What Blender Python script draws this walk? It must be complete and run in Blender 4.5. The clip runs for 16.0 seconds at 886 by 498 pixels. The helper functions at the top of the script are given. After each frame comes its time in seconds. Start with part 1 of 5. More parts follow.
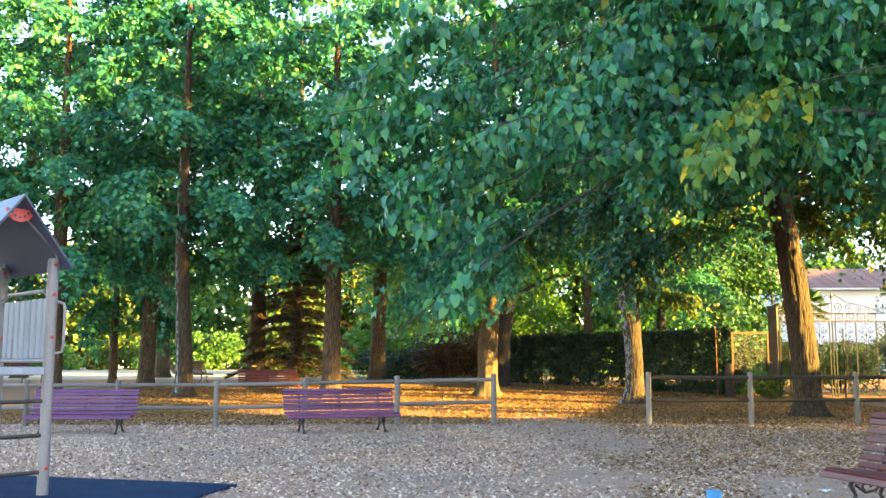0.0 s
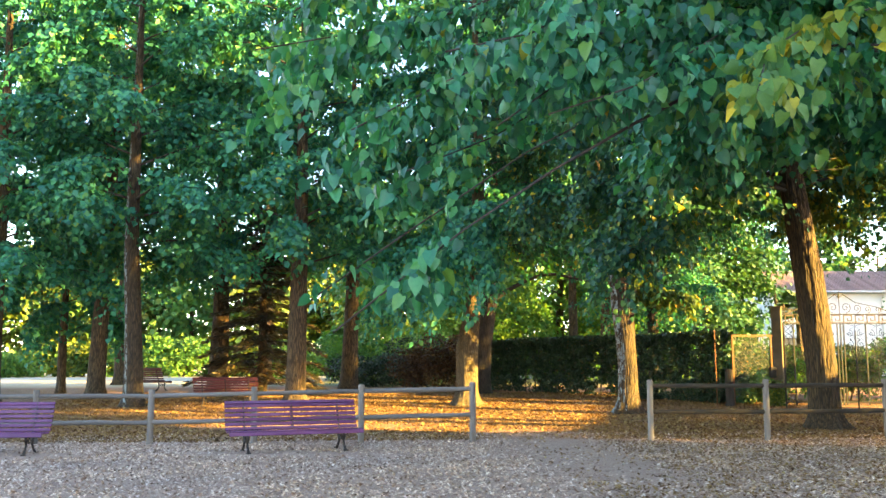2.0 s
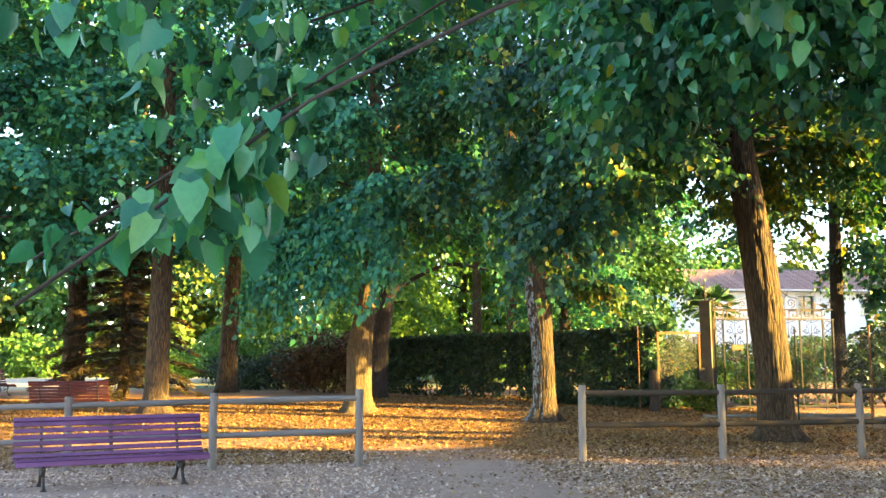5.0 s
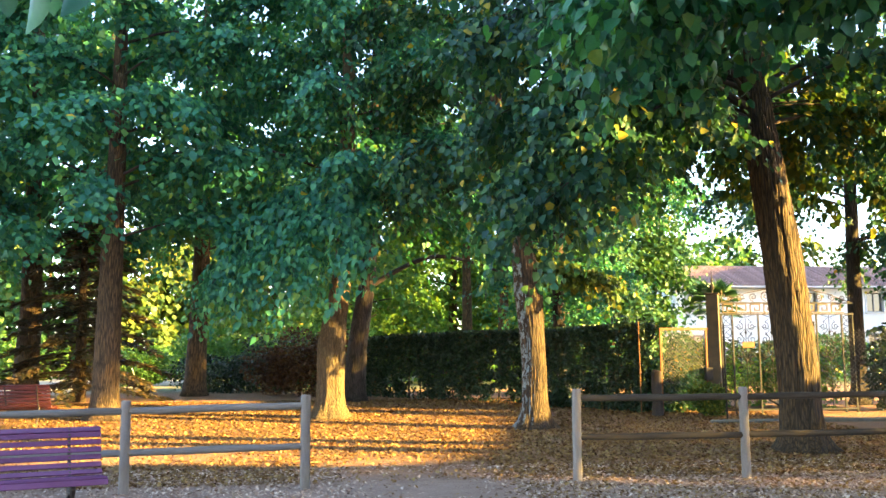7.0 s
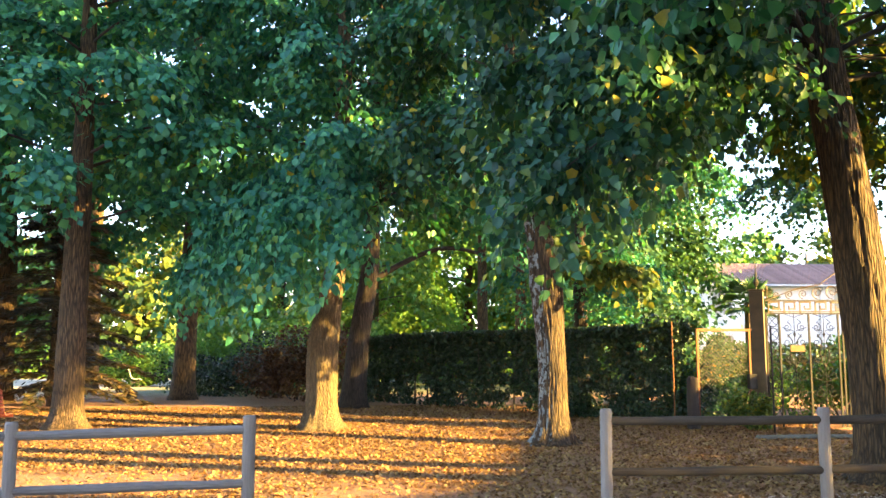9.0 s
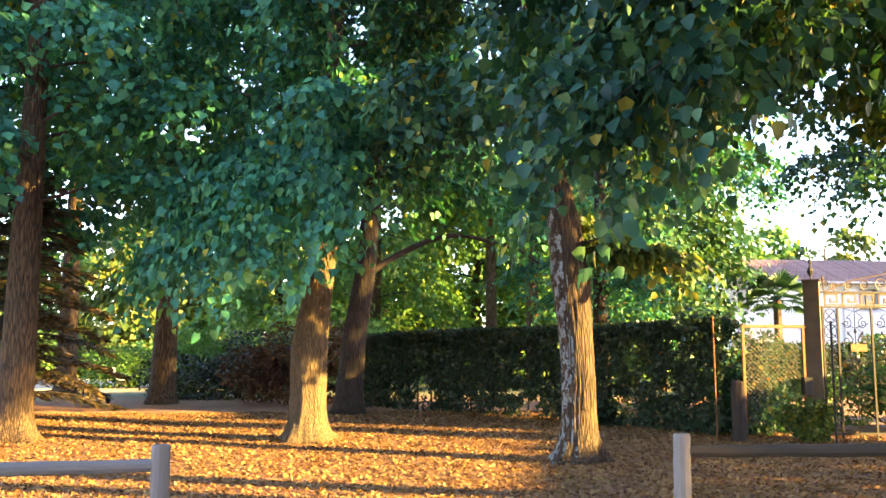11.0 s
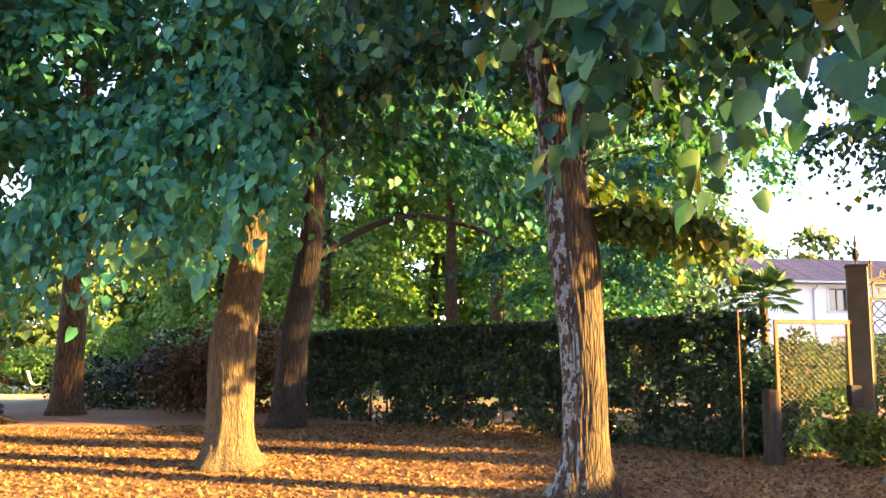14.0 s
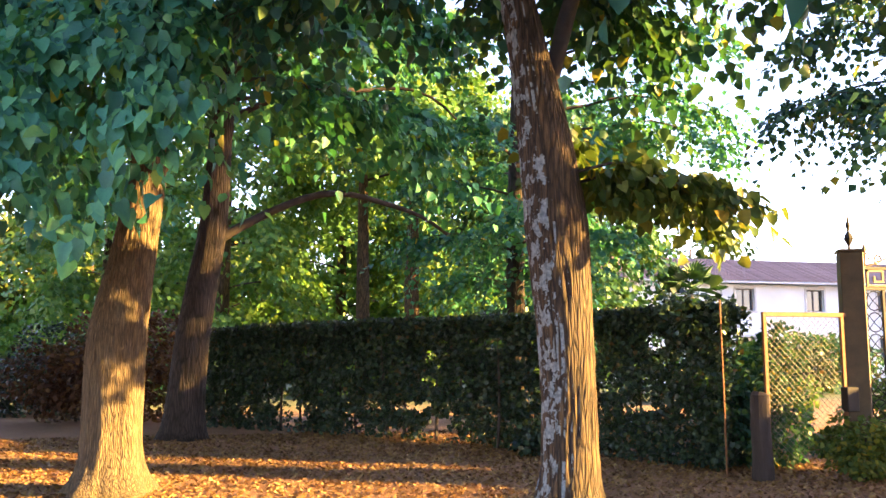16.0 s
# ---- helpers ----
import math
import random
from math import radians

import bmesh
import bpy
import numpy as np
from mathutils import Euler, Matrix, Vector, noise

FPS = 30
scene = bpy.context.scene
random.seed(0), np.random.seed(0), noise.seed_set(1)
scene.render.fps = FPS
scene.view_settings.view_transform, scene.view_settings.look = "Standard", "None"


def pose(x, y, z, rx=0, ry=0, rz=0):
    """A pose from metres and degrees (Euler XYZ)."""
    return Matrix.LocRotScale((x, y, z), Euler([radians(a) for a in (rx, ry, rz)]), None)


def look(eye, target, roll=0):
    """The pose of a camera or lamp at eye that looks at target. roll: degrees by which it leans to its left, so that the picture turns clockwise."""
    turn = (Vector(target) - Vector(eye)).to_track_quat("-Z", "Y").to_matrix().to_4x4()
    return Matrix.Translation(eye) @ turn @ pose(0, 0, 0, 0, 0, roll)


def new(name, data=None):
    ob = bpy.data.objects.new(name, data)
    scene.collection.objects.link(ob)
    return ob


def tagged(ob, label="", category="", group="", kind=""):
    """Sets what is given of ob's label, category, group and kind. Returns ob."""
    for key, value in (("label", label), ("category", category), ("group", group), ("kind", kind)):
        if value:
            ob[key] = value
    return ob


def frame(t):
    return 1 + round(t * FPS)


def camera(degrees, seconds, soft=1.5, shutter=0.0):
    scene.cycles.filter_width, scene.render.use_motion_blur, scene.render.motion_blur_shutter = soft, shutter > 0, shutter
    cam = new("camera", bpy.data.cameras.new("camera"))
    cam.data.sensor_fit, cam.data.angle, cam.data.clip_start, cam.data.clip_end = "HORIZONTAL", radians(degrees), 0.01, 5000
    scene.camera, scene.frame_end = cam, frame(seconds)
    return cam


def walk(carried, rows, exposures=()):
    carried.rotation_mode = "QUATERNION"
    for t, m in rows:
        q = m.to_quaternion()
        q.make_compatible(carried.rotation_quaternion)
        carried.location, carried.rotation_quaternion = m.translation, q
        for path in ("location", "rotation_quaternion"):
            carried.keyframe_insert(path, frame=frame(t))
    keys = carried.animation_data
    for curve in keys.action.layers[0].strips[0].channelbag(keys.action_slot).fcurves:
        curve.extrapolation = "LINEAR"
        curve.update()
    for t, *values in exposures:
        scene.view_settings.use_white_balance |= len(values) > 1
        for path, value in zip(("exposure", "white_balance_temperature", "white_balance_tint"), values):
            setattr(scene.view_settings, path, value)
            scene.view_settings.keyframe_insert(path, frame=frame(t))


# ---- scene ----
cam = camera(50.4, 16.0)
METRES, EYE, TILT, LEAN, TURN = 20.8, 1.3, 0.0, 0.0, 0.0
ROWS = [
    (0.0, 0.0, 0.0, 0.0, 0.01, 6.84, 0.04),
    (0.5, 0.001, 0.0338, -0.0011, 0.02, 6.95, 0.11),
    (1.0, 0.0017, 0.0682, -0.0005, -0.37, 6.99, 0.17),
    (1.5, 0.0035, 0.0984, 0.001, -0.79, 7.04, 0.17),
    (2.0, 0.0092, 0.129, 0.0009, -1.11, 7.17, 0.17),
    (2.5, 0.0115, 0.1608, -0.0004, -1.59, 7.19, 0.1),
    (3.0, 0.0155, 0.1909, -0.0012, -3.09, 7.14, 0.1),
    (3.5, 0.0185, 0.223, -0.0003, -4.68, 7.09, 0.08),
    (4.0, 0.0207, 0.2527, 0.0018, -5.98, 7.12, 0.01),
    (6.5, 0.0488, 0.4018, 0.0039, -7.53, 7.09, 0.36),
    (7.0, 0.0599, 0.428, 0.0031, -7.39, 7.14, 0.47),
    (7.5, 0.0701, 0.4566, 0.0045, -7.2, 7.08, 0.48),
    (8.0, 0.0783, 0.488, 0.0063, -6.71, 7.09, 0.37),
    (10.5, 0.1036, 0.6579, 0.0115, -5.91, 6.98, 0.02),
    (11.0, 0.1062, 0.6887, 0.0111, -5.79, 7.03, 0.04),
    (11.5, 0.1073, 0.7194, 0.0113, -6.08, 7.07, 0.0),
    (12.0, 0.1105, 0.7478, 0.0115, -6.23, 7.13, 0.05),
    (12.5, 0.115, 0.7772, 0.0123, -7.19, 7.17, 0.12),
    (13.0, 0.1168, 0.806, 0.0121, -7.9, 7.2, 0.11),
    (13.5, 0.1183, 0.835, 0.012, -8.31, 7.15, 0.1),
    (14.0, 0.1181, 0.8668, 0.0133, -8.69, 7.13, 0.03),
    (14.5, 0.1163, 0.8994, 0.014, -9.23, 7.1, -0.01),
    (15.0, 0.1166, 0.9306, 0.0124, -9.96, 7.1, 0.02),
    (15.5, 0.1153, 0.9602, 0.0127, -11.22, 7.12, 0.1),
    (16.0, 0.1129, 0.9874, 0.0129, -14.92, 7.18, 0.17),
]
EXPOSURE = 3.72
walk(cam, [(t, pose(0, 0, EYE, TILT, LEAN, TURN) @ pose(METRES * x, METRES * y, METRES * z, 90 + pitch, roll, yaw)) for t, x, y, z, yaw, pitch, roll in ROWS], [(0.0, EXPOSURE, 6350, 18), (7.0, EXPOSURE, 6150, 23), (11.0, EXPOSURE, 6080, 34), (16.0, EXPOSURE - 0.07, 6080, 44)])

# ---- world, sun ----
SUN_AZ, SUN_EL = -24.0, 12.0          # degrees from +x towards +y; height
world = bpy.data.worlds.new("sky")
scene.world = world
world.use_nodes = True
wn = world.node_tree
sky = wn.nodes.new("ShaderNodeTexSky")
sky.sky_type, sky.sun_disc = "NISHITA", False
sky.dust_density = 0.4
sky.sun_elevation, sky.sun_rotation = radians(SUN_EL), radians(90 - SUN_AZ)
wn.links.new(sky.outputs[0], wn.nodes["Background"].inputs[0])
wn.nodes["Background"].inputs[1].default_value = 0.092
sun_data = bpy.data.lights.new("sun", "SUN")
sun_data.energy, sun_data.angle, sun_data.color = 5.0, radians(1.0), (1.0, 0.67, 0.14)
sun = new("sun", sun_data)
S = Vector((math.cos(radians(SUN_AZ)) * math.cos(radians(SUN_EL)), math.sin(radians(SUN_AZ)) * math.cos(radians(SUN_EL)), math.sin(radians(SUN_EL))))
sun.matrix_world = look(S * 60, (0, 0, 0))


# ---- materials ----
def material(name, rough=0.8, metal=0.0):
    m = bpy.data.materials.new(name)
    m.use_nodes = True
    b = m.node_tree.nodes["Principled BSDF"]
    b.inputs["Roughness"].default_value, b.inputs["Metallic"].default_value = rough, metal
    return m, m.node_tree, b


def node(nt, kind, **values):
    n = nt.nodes.new(kind)
    for k, v in values.items():
        n.inputs[k.replace("_", " ")].default_value = v
    return n


def ramp(nt, source, stops):
    r = nt.nodes.new("ShaderNodeValToRGB")
    e = r.color_ramp.elements
    while len(e) < len(stops):
        e.new(0.5)
    for el, (p, c) in zip(e, stops):
        el.position, el.color = p, (*c, 1)
    nt.links.new(source, r.inputs[0])
    return r.outputs[0]


def coords(nt, scale=(1, 1, 1), space="Object"):
    tc = nt.nodes.new("ShaderNodeTexCoord")
    mp = nt.nodes.new("ShaderNodeMapping")
    mp.inputs["Scale"].default_value = scale
    nt.links.new(tc.outputs[space], mp.inputs[0])
    return mp.outputs[0]


def noise_tex(nt, vec, scale, detail=4, rough=0.55):
    n = node(nt, "ShaderNodeTexNoise", Scale=scale, Detail=detail, Roughness=rough)
    nt.links.new(vec, n.inputs["Vector"])
    return n.outputs["Fac"]


def mixed(nt, fac, a, b, mode="MIX"):
    m = nt.nodes.new("ShaderNodeMix")
    m.data_type, m.blend_type = "RGBA", mode
    for sock, v in ((m.inputs[0], fac), (m.inputs[6], a), (m.inputs[7], b)):
        if hasattr(v, "is_linked"):
            nt.links.new(v, sock)
        else:
            sock.default_value = v if isinstance(v, (int, float)) else (*v, 1)
    return m.outputs[2]


def bump(nt, b, height, strength=0.5, dist=0.02):
    n = node(nt, "ShaderNodeBump", Strength=strength, Distance=dist)
    nt.links.new(height, n.inputs["Height"])
    nt.links.new(n.outputs[0], b.inputs["Normal"])


def surface(name, dark, light, scale=8, rough=0.8, metal=0.0, stretch=(1, 1, 1), bump_strength=0.3, dist=0.01, fine=60, vary=0.0, space="Object"):
    """A weathered surface: large stains, fine grain, relief."""
    m, nt, b = material(name, rough, metal)
    v = coords(nt, stretch, space)
    big, small = noise_tex(nt, v, scale, 5), noise_tex(nt, v, fine, 3, 0.7)
    c = mixed(nt, 0.35, ramp(nt, big, [(0.3, dark), (0.7, light)]), ramp(nt, small, [(0.3, dark), (0.7, light)]))
    if vary:
        oi = nt.nodes.new("ShaderNodeObjectInfo")
        c = mixed(nt, vary, c, ramp(nt, oi.outputs["Random"], [(0, tuple(x * 0.5 for x in dark)), (1, tuple(min(1, x * 1.3) for x in light))]))
    nt.links.new(c, b.inputs["Base Color"])
    bump(nt, b, small, bump_strength, dist)
    return m


def leaf_material(name, stops, translucent=0.35, rough=0.45, tint=None, gloss=0.3):
    m, nt, b = material(name, rough)
    g = nt.nodes.new("ShaderNodeNewGeometry")
    c = ramp(nt, g.outputs["Random Per Island"], stops)
    big = noise_tex(nt, coords(nt), 0.5, 3)
    c = mixed(nt, 0.6, c, ramp(nt, big, [(0.3, (0.62, 0.7, 0.8)), (0.7, (1.2, 1.15, 0.9))]), "MULTIPLY")
    c = mixed(nt, 0.55, c, ramp(nt, noise_tex(nt, coords(nt), 38, 4, 0.7), [(0.3, (0.68, 0.74, 0.78)), (0.7, (1.22, 1.2, 1.1))]), "MULTIPLY")
    nt.links.new(c, b.inputs["Base Color"])
    b.inputs["Specular IOR Level"].default_value = gloss
    tr = nt.nodes.new("ShaderNodeBsdfTranslucent")
    nt.links.new(mixed(nt, 1.0, c, tint or (1.15, 1.05, 0.28), "MULTIPLY"), tr.inputs[0])
    mx = node(nt, "ShaderNodeMixShader", Fac=translucent)
    nt.links.new(b.outputs[0], mx.inputs[1])
    nt.links.new(tr.outputs[0], mx.inputs[2])
    nt.links.new(mx.outputs[0], nt.nodes["Material Output"].inputs[0])
    return m


def bark_material(name, dark, light, lichen, crack_scale=24.0, crack_depth=0.8):
    m, nt, b = material(name, 0.9)
    v = coords(nt, (1, 1, 0.1))
    ridg = noise_tex(nt, v, 40, 6, 0.7)
    vor = node(nt, "ShaderNodeTexVoronoi", Scale=crack_scale)
    vor.feature = "DISTANCE_TO_EDGE"
    warp = mixed(nt, 0.06, v, nt.nodes.new("ShaderNodeTexNoise").outputs["Color"], "ADD")
    nt.links.new(warp, vor.inputs["Vector"])
    crack = ramp(nt, vor.outputs["Distance"], [(0.0, (0, 0, 0)), (0.22, (1, 1, 1))])
    c = mixed(nt, crack_depth, ramp(nt, ridg, [(0.3, dark), (0.72, light)]), crack, "MULTIPLY")
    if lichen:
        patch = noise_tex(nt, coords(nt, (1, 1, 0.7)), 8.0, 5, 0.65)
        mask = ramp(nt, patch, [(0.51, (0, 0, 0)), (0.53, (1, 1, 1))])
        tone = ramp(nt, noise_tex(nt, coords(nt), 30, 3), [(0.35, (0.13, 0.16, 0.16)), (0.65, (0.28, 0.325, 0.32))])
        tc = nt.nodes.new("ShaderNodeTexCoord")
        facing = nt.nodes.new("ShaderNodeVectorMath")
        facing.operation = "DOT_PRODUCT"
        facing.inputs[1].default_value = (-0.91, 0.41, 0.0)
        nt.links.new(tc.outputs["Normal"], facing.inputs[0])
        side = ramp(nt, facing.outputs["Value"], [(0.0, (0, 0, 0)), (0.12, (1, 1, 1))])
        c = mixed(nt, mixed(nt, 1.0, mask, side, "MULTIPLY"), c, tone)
    nt.links.new(c, b.inputs["Base Color"])
    h = mixed(nt, 0.5, crack, ramp(nt, ridg, [(0, (0, 0, 0)), (1, (1, 1, 1))]))
    bump(nt, b, h, 1.0, 0.03)
    return m


# greens lean to teal, with the sky's reflection put into the leaf colour
GREEN = [(0.0, (0.014, 0.1, 0.063)), (0.5, (0.033, 0.205, 0.112)), (0.88, (0.085, 0.31, 0.11)), (0.994, (0.13, 0.25, 0.04)), (1.0, (0.5, 0.38, 0.03))]
LEAF_NEAR = leaf_material("linden_leaf", GREEN, rough=0.38, gloss=0.5)
# lighter, bluer copy with more skylight in its colour
LEAF = leaf_material("skylit_linden_leaf", [(0.0, (0.02, 0.12, 0.088)), (0.5, (0.042, 0.22, 0.142)), (0.9, (0.095, 0.32, 0.135)), (0.995, (0.15, 0.28, 0.05)), (1.0, (0.5, 0.38, 0.03))])
# yellowing leaf; on the linden sprays its yellow stands for sunlight
LEAF_WARM = leaf_material("turning_and_sunlit_leaf", [(0.0, (0.04, 0.09, 0.02)), (0.6, (0.1, 0.16, 0.03)), (0.95, (0.2, 0.22, 0.03)), (1.0, (0.36, 0.26, 0.025))], 0.35)
LEAF_GOLD = leaf_material("yellow_leaf", [(0.0, (0.06, 0.18, 0.06)), (0.55, (0.14, 0.26, 0.045)), (0.8, (0.32, 0.33, 0.03)), (1.0, (0.6, 0.45, 0.03))])
LEAF_MIX = leaf_material("linden_leaf_in_autumn", [(0.0, (0.014, 0.068, 0.052)), (0.6, (0.035, 0.125, 0.075)), (0.94, (0.08, 0.18, 0.05)), (1.0, (0.36, 0.3, 0.03))])
LEAF_GARDEN = leaf_material("garden_leaf", [(0.0, (0.06, 0.17, 0.05)), (0.6, (0.115, 0.265, 0.06)), (1.0, (0.2, 0.3, 0.06))], 0.4)
LEAF_ROUND = leaf_material("round_tree_leaf", [(0.0, (0.025, 0.085, 0.03)), (0.6, (0.05, 0.14, 0.045)), (1.0, (0.1, 0.18, 0.045))], 0.22)
LEAF_HEDGE = leaf_material("hedge_leaf", [(0.0, (0.014, 0.036, 0.026)), (0.7, (0.034, 0.07, 0.038)), (0.96, (0.06, 0.1, 0.035)), (1.0, (0.16, 0.09, 0.04))], 0.15, 0.35)
LEAF_RUST = leaf_material("rust_leaf", [(0.0, (0.05, 0.025, 0.015)), (0.7, (0.11, 0.05, 0.025)), (1.0, (0.16, 0.1, 0.04))], 0.25)
NEEDLE = leaf_material("spruce_needle", [(0.0, (0.025, 0.032, 0.018)), (0.6, (0.075, 0.06, 0.03)), (1.0, (0.16, 0.1, 0.045))], 0.15)
LITTER = leaf_material("fallen_leaf", [(0.0, (0.11, 0.05, 0.02)), (0.35, (0.21, 0.112, 0.04)), (0.7, (0.3, 0.17, 0.058)), (0.92, (0.37, 0.235, 0.085)), (1.0, (0.44, 0.31, 0.12))], 0.12, 0.7, (1.2, 0.9, 0.5))
CHIP = leaf_material("wood_chip", [(0.0, (0.2, 0.12, 0.08)), (0.3, (0.46, 0.29, 0.205)), (0.7, (0.7, 0.49, 0.375)), (1.0, (0.86, 0.69, 0.56))], 0.05, 0.75, (1.1, 0.9, 0.7))
BARK = bark_material("grey_brown_bark", (0.018, 0.013, 0.009), (0.21, 0.13, 0.055), False)
# bark darkened so that the trunk's shade is in its colour
BARK_SHADED = bark_material("shaded_bark", (0.02, 0.015, 0.012), (0.075, 0.052, 0.036), False)
BARK_FURROW = bark_material("deeply_furrowed_bark", (0.012, 0.01, 0.008), (0.155, 0.092, 0.034), False)
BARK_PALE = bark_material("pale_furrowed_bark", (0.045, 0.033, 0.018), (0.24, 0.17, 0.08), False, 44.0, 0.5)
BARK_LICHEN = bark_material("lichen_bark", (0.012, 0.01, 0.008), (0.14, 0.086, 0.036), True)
TWIG = surface("twig_bark", (0.022, 0.017, 0.013), (0.06, 0.045, 0.033), 6, 0.9)
POST_WOOD = surface("weathered_post", (0.085, 0.068, 0.055), (0.25, 0.215, 0.185), 4, 0.85, 0, (1, 1, 0.12), 0.5, 0.006, 90, 0.25)
RAIL_WOOD = surface("weathered_rail", (0.085, 0.068, 0.055), (0.25, 0.22, 0.195), 4, 0.85, 0, (0.12, 1, 1), 0.5, 0.006, 90, 0.25)
# brown rail wood, darkened further to put shade into its colour
RAIL_BROWN = surface("shaded_brown_rail", (0.016, 0.012, 0.008), (0.055, 0.041, 0.025), 4, 0.85, 0, (0.12, 1, 1), 0.5, 0.006, 90, 0.25)
RED_SLAT = surface("purple_red_paint", (0.1, 0.028, 0.078), (0.17, 0.062, 0.15), 5, 0.24, 0, (0.3, 1, 1), 0.25, 0.002, 70, 0.18)
BROWN_SLAT = surface("oxblood_paint", (0.07, 0.015, 0.014), (0.125, 0.03, 0.026), 5, 0.45, 0, (0.3, 1, 1), 0.25, 0.002, 70, 0.18)
IRON = surface("cast_iron", (0.025, 0.019, 0.016), (0.07, 0.052, 0.042), 12, 0.6, 0.2)


def ground_material():
    m, nt, b = material("earth_and_litter", 0.95)
    v = coords(nt)
    fine, mid, big = noise_tex(nt, v, 34, 6, 0.75), noise_tex(nt, v, 3.2, 4), noise_tex(nt, v, 0.22, 4)
    c = ramp(nt, fine, [(0.25, (0.18, 0.11, 0.075)), (0.5, (0.39, 0.255, 0.18)), (0.75, (0.6, 0.42, 0.31))])
    c = mixed(nt, 0.35, c, ramp(nt, mid, [(0.3, (0.15, 0.095, 0.065)), (0.7, (0.36, 0.265, 0.195))]))
    # richer brown under the trees, dry pale field beyond them
    tc = nt.nodes.new("ShaderNodeTexCoord")
    sep = nt.nodes.new("ShaderNodeSeparateXYZ")
    nt.links.new(tc.outputs["Object"], sep.inputs[0])
    far = node(nt, "ShaderNodeMapRange", From_Min=42.0, From_Max=48.0)
    nt.links.new(sep.outputs[1], far.inputs[0])
    dry = ramp(nt, big, [(0.35, (0.4, 0.33, 0.2)), (0.65, (0.55, 0.46, 0.32))])
    under = node(nt, "ShaderNodeMapRange", From_Min=20.5, From_Max=22.5)
    nt.links.new(sep.outputs[1], under.inputs[0])
    c = mixed(nt, under.outputs[0], c, mixed(nt, 1.0, c, (0.82, 0.62, 0.4), "MULTIPLY"))
    lawn = ramp(nt, mid, [(0.3, (0.05, 0.075, 0.025)), (0.7, (0.12, 0.13, 0.05))])
    yard = node(nt, "ShaderNodeMapRange", From_Min=-9.0, From_Max=-5.0)
    nt.links.new(sep.outputs[0], yard.inputs[0])
    c = mixed(nt, far.outputs[0], c, mixed(nt, yard.outputs[0], dry, lawn))
    nt.links.new(c, b.inputs["Base Color"])
    bump(nt, b, fine, 0.8, 0.03)
    return m


GROUND = ground_material()


# ---- mesh helpers ----
class Shape:
    """Collects vertices and faces of one mesh."""

    def __init__(self):
        self.v, self.f = [], []

    def add(self, verts, faces, m=None):
        k = len(self.v)
        self.v += [tuple(m @ Vector(p)) if m is not None else tuple(p) for p in verts]
        self.f += [tuple(i + k for i in f) for f in faces]
        return self

    def box(self, x0, y0, z0, x1, y1, z1, m=None, bev=0.0):
        bm = bmesh.new()
        bmesh.ops.create_cube(bm, size=1)
        for p in bm.verts:
            p.co = Vector(((x0 + x1) / 2 + p.co.x * (x1 - x0), (y0 + y1) / 2 + p.co.y * (y1 - y0), (z0 + z1) / 2 + p.co.z * (z1 - z0)))
        if bev:
            bmesh.ops.bevel(bm, geom=bm.edges[:], offset=bev, segments=1, affect="EDGES")
        bm.verts.index_update()
        self.add([p.co[:] for p in bm.verts], [[q.index for q in f.verts] for f in bm.faces], m)
        bm.free()
        return self

    def tube(self, path, radii, n=8, rough=0.0, seed=0, cap=True):
        path = [Vector(p) for p in path]
        if not hasattr(radii, "__len__"):
            radii = [radii] * len(path)
        k, last = len(self.v), None
        for i, p in enumerate(path):
            d = (path[min(i + 1, len(path) - 1)] - path[max(i - 1, 0)]).normalized()
            if last is None:
                side = d.cross(Vector((0, 1, 0)) if abs(d.y) < 0.9 else Vector((1, 0, 0))).normalized()
            else:
                side = (last - d * last.dot(d)).normalized()
            last, up = side, d.cross(side)
            for j in range(n):
                a = 2 * math.pi * j / n
                r = radii[i]
                if rough:
                    r *= 1 + rough * noise.noise(Vector((math.cos(a) * 2.3, math.sin(a) * 2.3, p.z * 0.8 + seed * 7.1)))
                self.v.append(tuple(p + (side * math.cos(a) + up * math.sin(a)) * r))
        for i in range(len(path) - 1):
            for j in range(n):
                a, b2 = k + i * n + j, k + i * n + (j + 1) % n
                self.f.append((a, b2, b2 + n, a + n))
        if cap:
            self.f.append(tuple(k + j for j in range(n))[::-1])
            self.f.append(tuple(k + (len(path) - 1) * n + j for j in range(n)))
        return self


def place(name, mesh, parent=None, label=""):
    ob = new(name, mesh)
    if parent:
        ob.parent = parent
    if label:
        ob["label"] = label
    return ob


def part(name, shape, mat, parent=None, label="", smooth=False):
    me = bpy.data.meshes.new(name)
    me.from_pydata(shape.v, [], shape.f)
    me.materials.append(mat)
    if smooth:
        me.shade_smooth()
    me.update()
    return place(name, me, parent, label)


def thing(name, label, category, m=None, group="", kind=""):
    ob = new(name)
    ob.empty_display_size = 0.2
    if m is not None:
        ob.matrix_basis = m
    return tagged(ob, label, category, group, kind)


HEART_PLAIN = (np.array([(0, 0, 0), (-.5, .28, .13), (-.32, .78, .03), (.02, 1.12, -.12), (.32, .78, .0), (.5, .28, .1)]), [(0, 3, 2, 1), (0, 5, 4, 3)])
HEART = (np.array([(0, .04, 0), (0, .55, -.07), (.04, 1.15, -.3), (-.3, -.05, .12), (-.48, .34, .19), (-.3, .8, .0), (.3, -.05, .08), (.49, .34, .13), (.31, .8, -.05)]),
         [(0, 1, 4, 3), (1, 2, 5, 4), (0, 6, 7, 1), (1, 7, 8, 2)])
FOLD = (np.array([(0, 0, 0), (-.5, .42, .12), (0, 1.05, 0), (.5, .42, .12)]), [(0, 2, 1), (0, 3, 2)])
